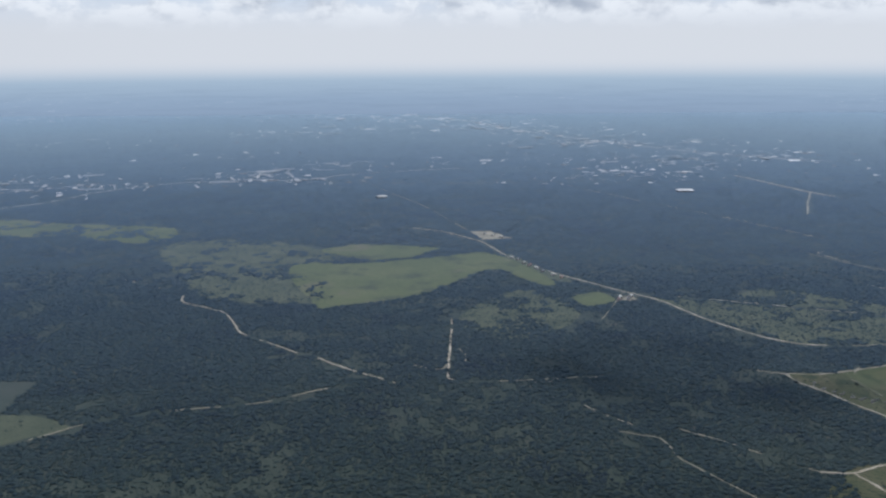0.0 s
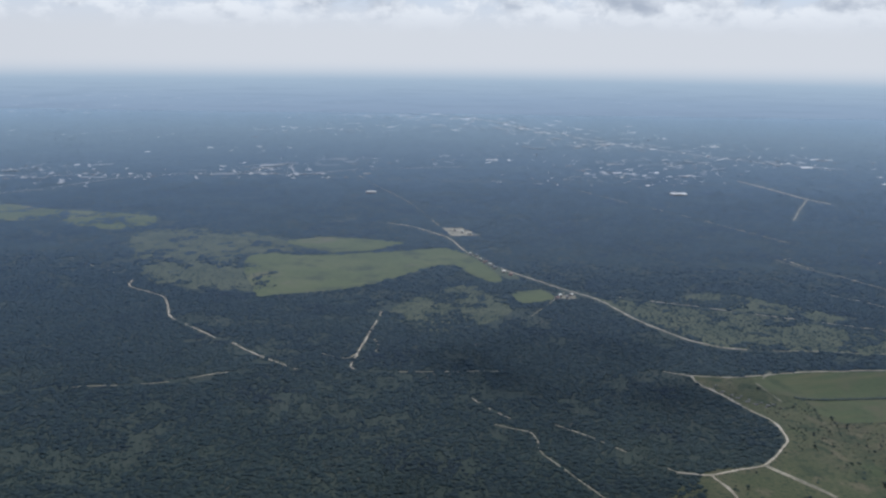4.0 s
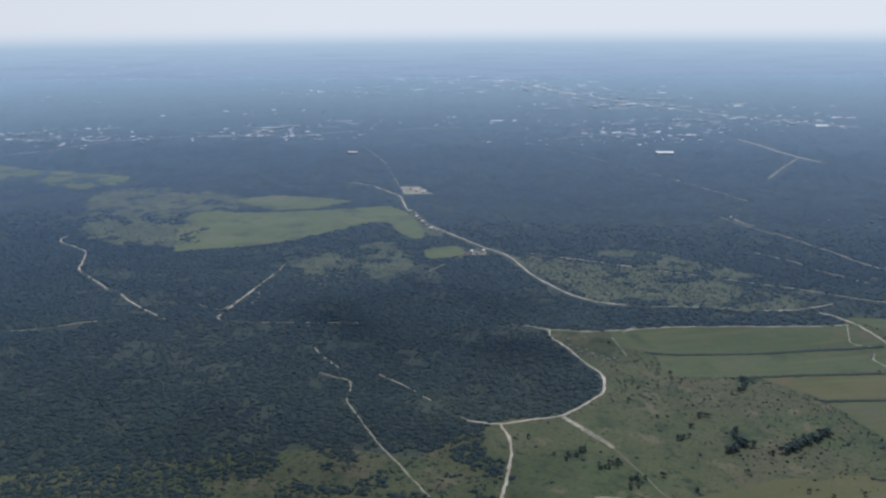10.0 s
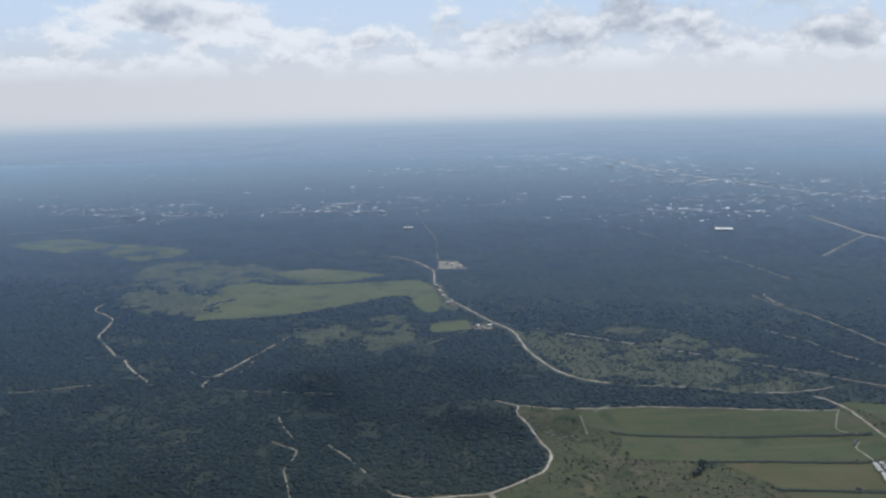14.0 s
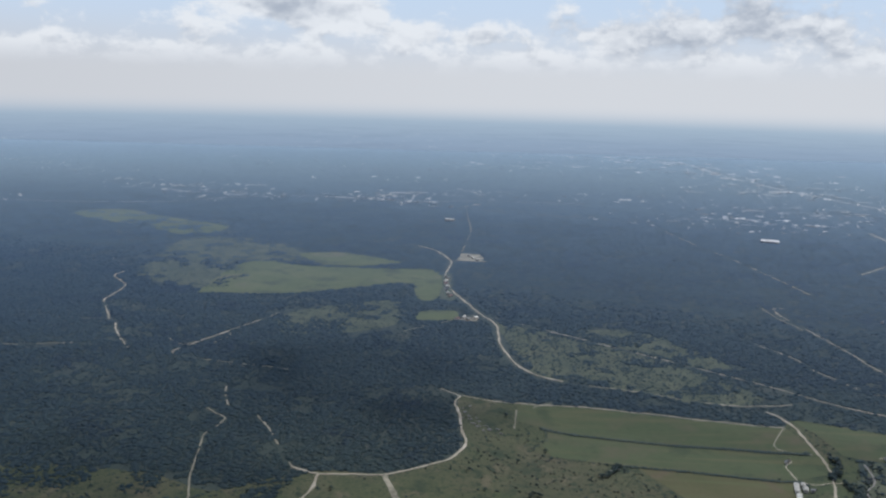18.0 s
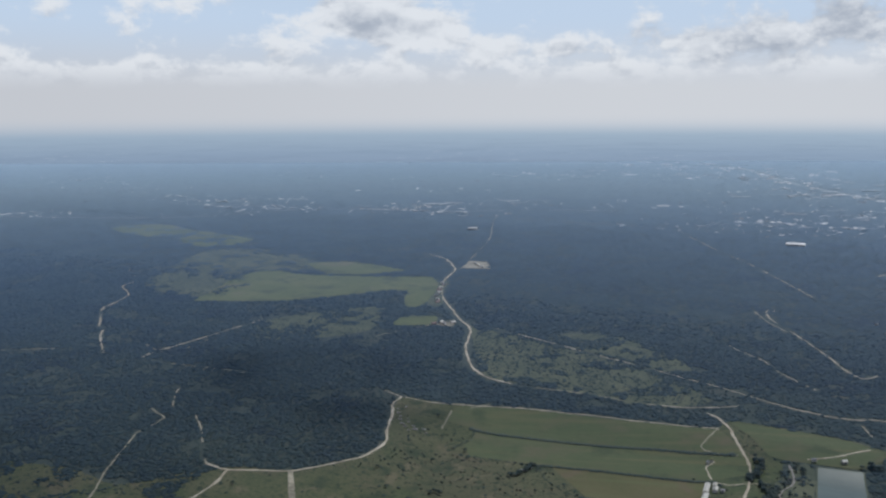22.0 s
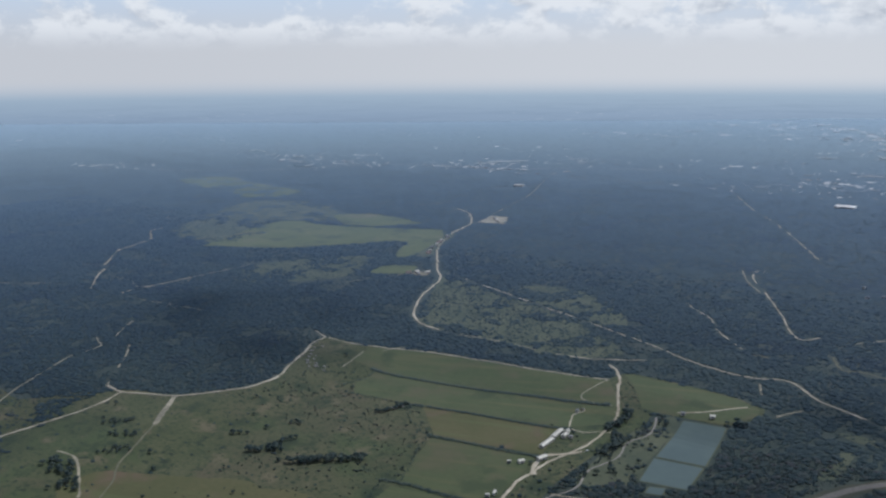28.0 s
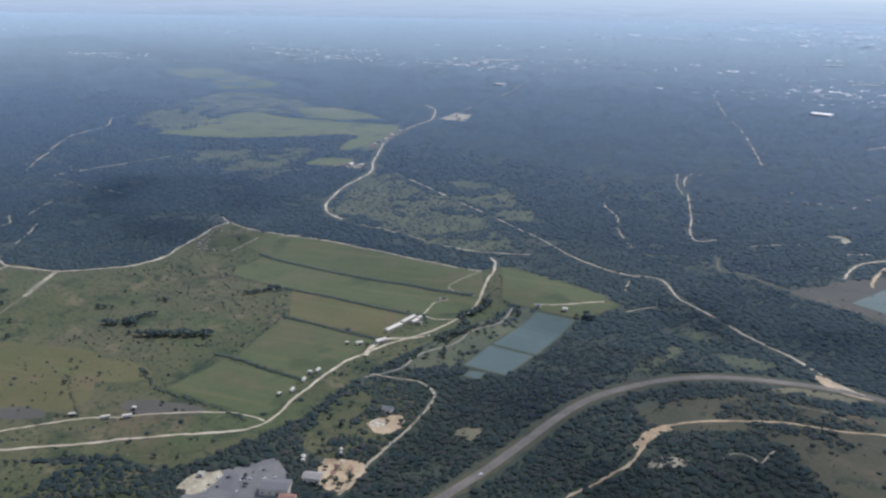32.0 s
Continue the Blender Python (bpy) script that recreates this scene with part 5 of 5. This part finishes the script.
c = copy_thing(CARS[0], pose(874, 663, 0.4, 0, 0, 88) @ Matrix.Diagonal((0.8, 0.8, 0.8, 1)))
c["label"], c["group"] = "white car driving on a paved road", ""
for x, y, t in ((803, 666, 100), (779, 735, 10), (712, 809, 80), (693, 780, 70)):
    c = copy_thing(CARS[0], pose(x, y, 0.42, 0, 0, t) @ Matrix.Diagonal((0.8, 0.8, 0.8, 1)))
    c["label"], c["group"] = "white car on a pale track", ""

# play yard: a tower with a roof and slide, swings and white shade sails
def play_tower(x, y, turn):
    root = empty("play_tower", x, y, 0.32, turn)
    for sx in (-1, 1):
        for sy in (-1, 1):
            part("post", boxes((sx * 0.9 - 0.08, sx * 0.9 + 0.08, sy * 0.9 - 0.08, sy * 0.9 + 0.08, 0, 2.6)), M_BARK, root)
    part("deck", boxes((-1.0, 1.0, -1.0, 1.0, 1.2, 1.32)), M_TAN, root)
    part("roof", gable(2.2, 2.2, 2.6, 0.7), M_RED_ROOF, root)
    bm = bmesh.new()
    v = [bm.verts.new(c) for c in ((1.0, -0.4, 1.3), (1.0, 0.4, 1.3), (3.4, 0.4, 0.2), (3.4, -0.4, 0.2), (1.0, -0.4, 1.2), (1.0, 0.4, 1.2), (3.4, 0.4, 0.1), (3.4, -0.4, 0.1))]
    for q in ((0, 3, 2, 1), (4, 5, 6, 7), (0, 4, 7, 3), (1, 2, 6, 5), (0, 1, 5, 4), (2, 3, 7, 6)):
        bm.faces.new([v[i] for i in q])
    part("slide", bm, M_STUBBLE, root, "yellow slide")
    return tagged(root, "wooden play tower with yellow slide on sand", "playground", "play equipment")


def shade_sail(x, y, turn, size):
    root = empty("shade_canopy", x, y, 0.3, turn)
    for sx in (-1, 1):
        for sy in (-1, 1):
            part("post", boxes((sx * size - 0.07, sx * size + 0.07, sy * size - 0.07, sy * size + 0.07, 0, 2.6)), M_CONCRETE, root)
    bm = bmesh.new()
    ring = [bm.verts.new((sx * size * 1.1, sy * size * 1.1, 2.6)) for sx, sy in ((-1, -1), (1, -1), (1, 1), (-1, 1))]
    top = bm.verts.new((0, 0, 3.6))
    for i in range(4):
        bm.faces.new((ring[i], ring[(i + 1) % 4], top))
    bm.faces.new(ring[::-1])
    part("canopy", bm, M_WHITE, root, "white peaked canopy")
    return tagged(root, "white peaked shade canopy on four posts", "canopy", "shade canopies")


play_tower(799, 625, 20)
play_tower(807, 628, 110)
play_tower(803, 618, 250)
for x, y, t, s in ((776, 620, 10, 1.3), (779, 617, 40, 1.0), (787, 640, 20, 0.9), (790, 637, 60, 0.8), (797, 631, 15, 0.7)):
    shade_sail(x, y, t, s)
for x, y, s in ((809, 615, 0.8), (814, 621, 0.9), (806, 609, 0.85), (815, 612, 0.8), (794, 621, 0.6), (783, 685, 0.6), (790, 690, 0.7), (766, 585, 0.6), (773, 580, 0.55)):
    ob = copy_thing(TREES[int(x) % 5], pose(0, 0, 0))
    ob.matrix_basis = pose(x, y, 0.3, 0, 0, x * 31 % 360) @ Matrix.Diagonal((s, s, s, 1))
    ob["label"], ob["group"] = "shady oak on the sandy park yard", "oaks of the park"

# farm and roadside houses
gx = np.random.RandomState(15)
ROADSIDE = [(112, 1440), (121, 1428), (128, 1402), (136, 1384), (146, 1366), (152, 1345), (166, 1322), (176, 1304), (243, 1190), (252, 1182), (258, 1196), (238, 1178), (90, 1625), (76, 1640), (104, 1610)]
for k, (x, y) in enumerate(ROADSIDE):
    building("roadside_house", x, y, gx.uniform(0, 180), gx.uniform(4.5, 8), gx.uniform(3.5, 5), 2.4, 1.0, (M_WHITE, M_GREY_ROOF, M_WHITE, M_RED_ROOF)[k % 4], M_TAN, "small house in a dusty roadside yard", "house", "houses along the gravel road", openings=2)
building("warehouse", 587, 2160, 0, 38, 26, 3.5, 0.8, M_TOWN, M_TOWN, "large white flat-roofed warehouse in far woods", "warehouse", openings=4, ribs=12)
building("warehouse", -146, 2084, 15, 22, 18, 4, 1.0, M_WHITE, M_TAN, "white-roofed building on a far clearing", "warehouse", openings=3)


# ---- the far town ----
def town_house(seed, roof, size):
    rs = np.random.RandomState(seed)
    return building("house", 0, 0, 0, 13 * size, 7 * size, 1.2, 0.8, roof, M_WHITE, "pale house in the distant town", "house", "houses of the distant town", openings=0)


KINDS = [town_house(1, M_TOWN, 0.9), town_house(2, M_GREY_ROOF, 0.9), town_house(3, M_TOWN, 1.5), town_house(4, M_RED_ROOF, 1.0), town_house(5, M_TOWN, 1.2)]
gx = np.random.RandomState(19)
CENTRES = [(-1850, 2610, 60), (-541, 2390, 45), (-2199, 4644, 90), (-3168, 4900, 90), (-2412, 2901, 70), (-549, 3790, 90), (-285, 4150, 90), (-282, 4800, 110), (-692, 4750, 100), (-292, 2687, 60), (285, 2400, 60), (280, 4020, 90),
           (464, 3365, 80), (593, 3370, 60), (840, 3390, 70), (648, 2798, 70), (713, 2640, 70), (559, 2430, 50), (-479, 2547, 40), (-857, 2300, 30), (210, 2812, 80), (-1172, 2330, 40), (-1000, 2240, 40), (-1398, 2390, 60), (-2174, 2729, 60),
           (-1451, 1800, 25), (-399, 2390, 40), (-503, 3900, 90), (-370, 4600, 110), (-1065, 2440, 50), (-2642, 2260, 60), (565, 3463, 70), (961, 2966, 80), (809, 2871, 80), (-643, 2999, 80), (-1471, 3420, 100), (503, 2519, 50), (-1886, 4900, 110)]
far_spots = []
for k in range(290):
    if k < 75:
        c = HW_R[gx.randint(len(HW_R))]
        far_spots.append((c[0] + gx.normal(0, 150), c[1] + gx.normal(0, 110)))
    elif k < 115:
        c = HW_L[gx.randint(len(HW_L))]
        far_spots.append((c[0] + gx.normal(0, 60), c[1] + 50 + abs(gx.normal(0, 60))))
    elif k < 245:
        x, y, s = CENTRES[gx.randint(len(CENTRES))]
        far_spots.append((x + gx.normal(0, s * 1.5), y + gx.normal(0, s * 0.9)))
    else:
        far_spots.append((gx.uniform(300, 1250), gx.uniform(2350, 3100)))
for k, (x, y) in enumerate(far_spots):
    s = (0.35 + 0.45 * gx.rand() ** 1.5) * (1.0 + max(y - 2300, 0) / 2500)
    m = pose(x, y, 0.0, 0, 0, gx.uniform(0, 180)) @ Matrix.Diagonal((s, s * 1.3, min(s, 0.6), 1))
    if k < 5:
        KINDS[k].matrix_basis = m
    else:
        copy_thing(KINDS[gx.choice(5, p=[0.34, 0.22, 0.12, 0.1, 0.22])], m)
# pale streets and lots between them
vs, fs = [], []
for k in range(420):
    x, y, s = CENTRES[gx.randint(len(CENTRES))] if k < 340 else (*HW_R[gx.randint(len(HW_R))], 90)
    x, y = x + gx.normal(0, s * 1.6), y + gx.normal(0, s)
    l, w, a = gx.uniform(14, 70), gx.choice([2.5, 5.0, 12.0], p=[0.5, 0.3, 0.2]) * (1.0 + max(y - 2300, 0) / 2500), gx.choice([0.3, 1.87]) + gx.normal(0, 0.15)
    ca, sa = math.cos(a), math.sin(a)
    b = len(vs)
    for u, v in ((-l, -w), (l, -w), (l, w), (-l, w)):
        vs.append((x + u / 2 * ca - v / 2 * sa, y + u / 2 * sa + v / 2 * ca, 0.4 + 0.01 * k))
    fs.append((b, b + 1, b + 2, b + 3))
tagged(new("town_streets", raw_mesh("town_streets", vs, fs, M_CONCRETE)), "pale streets and lots of the distant town", "streets", kind="stuff")


# the rest of the town's roofs, too many to count
vs, fs = [], []
for k in range(1500):
    if k % 6 == 0:
        c = HW_R[gx.randint(len(HW_R))]
        x, y = c[0] + gx.normal(0, 240), c[1] + gx.normal(0, 160)
    else:
        x, y, s = CENTRES[gx.randint(len(CENTRES))]
        x, y = x + gx.normal(0, s * 2.6), y + gx.normal(0, s * 1.5)
    flat = k % 4 == 0
    l, w, hgt, a = (gx.uniform(12, 26), gx.uniform(8, 14), gx.uniform(0.8, 1.2), gx.normal(0.2, 0.3)) if flat else (gx.uniform(5, 11), gx.uniform(5, 9), gx.uniform(0.6, 0.9), gx.uniform(0, 3.14))
    grow = (0.35 + 1.0 * gx.rand() ** 2.0) * (1.0 + max(y - 2300, 0) / 1800)
    l, w, hgt = l * grow, w * grow * 1.3, hgt * 0.7
    ca, sa, b = math.cos(a), math.sin(a), len(vs)
    for u, v, z in ((-l, -w, 0), (l, -w, 0), (l, w, 0), (-l, w, 0), (-l, -w, hgt), (l, -w, hgt), (l, w, hgt), (-l, w, hgt), (-l, 0, hgt * (1.02 if flat else 1.3)), (l, 0, hgt * (1.02 if flat else 1.3))):
        vs.append((x + u / 2 * ca - v / 2 * sa, y + u / 2 * sa + v / 2 * ca, z))
    for q in ((0, 1, 5, 4), (1, 2, 6, 5), (2, 3, 7, 6), (3, 0, 4, 7), (4, 5, 9, 8), (6, 7, 8, 9), (5, 6, 9, 9), (7, 4, 8, 8)):
        fs.append([b + i for i in q])
bm = bmesh.new()
bv = [bm.verts.new(v) for v in vs]
for q in fs:
    bm.faces.new([bv[i] for i in dict.fromkeys(q)])
tagged(new("distant_houses", mesh_of(bm, "distant_houses", M_TOWN)), "countless pale roofs of a distant town", "houses", kind="stuff")


# ---- unseen cumulus clouds overhead, added to cast shadows on the woods ----
M_CLOUD = bpy.data.materials.new("cloud")
M_CLOUD.use_nodes = True
N = Nodes(M_CLOUD.node_tree)
thin = N.step(N.noise(N.n("ShaderNodeNewGeometry").outputs["Position"], 0.012, 5.0, 0.6), 0.36, 0.72)
white = N.n("ShaderNodeBsdfDiffuse", {"Color": (0.85, 0.85, 0.86, 1.0)})
veil = N.n("ShaderNodeMixShader", {0: N.m("MULTIPLY", thin, 0.40), 1: N.n("ShaderNodeBsdfTransparent").outputs[0], 2: white.outputs[0]})
N.t.links.new(veil.outputs[0], N.n("ShaderNodeOutputMaterial").inputs[0])


def shade_cloud(x, y, rx, ry, seed, height=1500.0):
    """An unseen heap of cloud, put where its shadow darkens the ground round (x, y)."""
    rs = np.random.RandomState(seed)
    back = height / math.tan(radians(SUN_EL))
    cx, cy = x + back * math.sin(radians(SUN_AZ)), y + back * math.cos(radians(SUN_AZ))
    vs, fs, base = [], [], 0
    for _ in range(26):
        a, d = rs.uniform(0, 6.28), math.sqrt(rs.rand())
        v, f = crown_shape(2, rs.randint(1000), 0.4)
        vs.append(v * rs.uniform(0.28, 0.5) * min(rx, ry) + np.array([cx + d * rx * math.cos(a), cy + d * ry * math.sin(a), height + (1 - d) * 40]))
        fs.append(f + base)
        base += len(v)
    return tagged(new("cloud", raw_mesh("cloud", np.concatenate(vs), np.concatenate(fs), M_CLOUD, True)), "unseen white cumulus cloud added overhead to shade the ground", "cloud", "cumulus clouds overhead")


shade_cloud(240, 860, 190, 130, 1)
shade_cloud(215, 590, 170, 70, 3)
shade_cloud(900, 1010, 90, 60, 4)
shade_cloud(848, 768, 62, 100, 5)
shade_cloud(965, 715, 55, 60, 6)
shade_cloud(1030, 790, 60, 60, 8)
shade_cloud(945, 842, 62, 36, 7)

# ---- the hollow: all that stands on it follows the ground ----
for ob in list(scene.objects):
    if ob.parent or ob.type in ("CAMERA", "LIGHT") or ob.name.startswith("cloud"):
        continue
    if ob.type == "MESH":
        n = len(ob.data.vertices)
        co = np.empty(n * 3, np.float32)
        ob.data.vertices.foreach_get("co", co)
        co = co.reshape(-1, 3)
        co[:, 2] += hollow(co[:, 0], co[:, 1])
        ob.data.vertices.foreach_set("co", co.ravel())
        ob.data.update()
    else:
        ob.location.z += float(hollow(ob.location.x, ob.location.y))
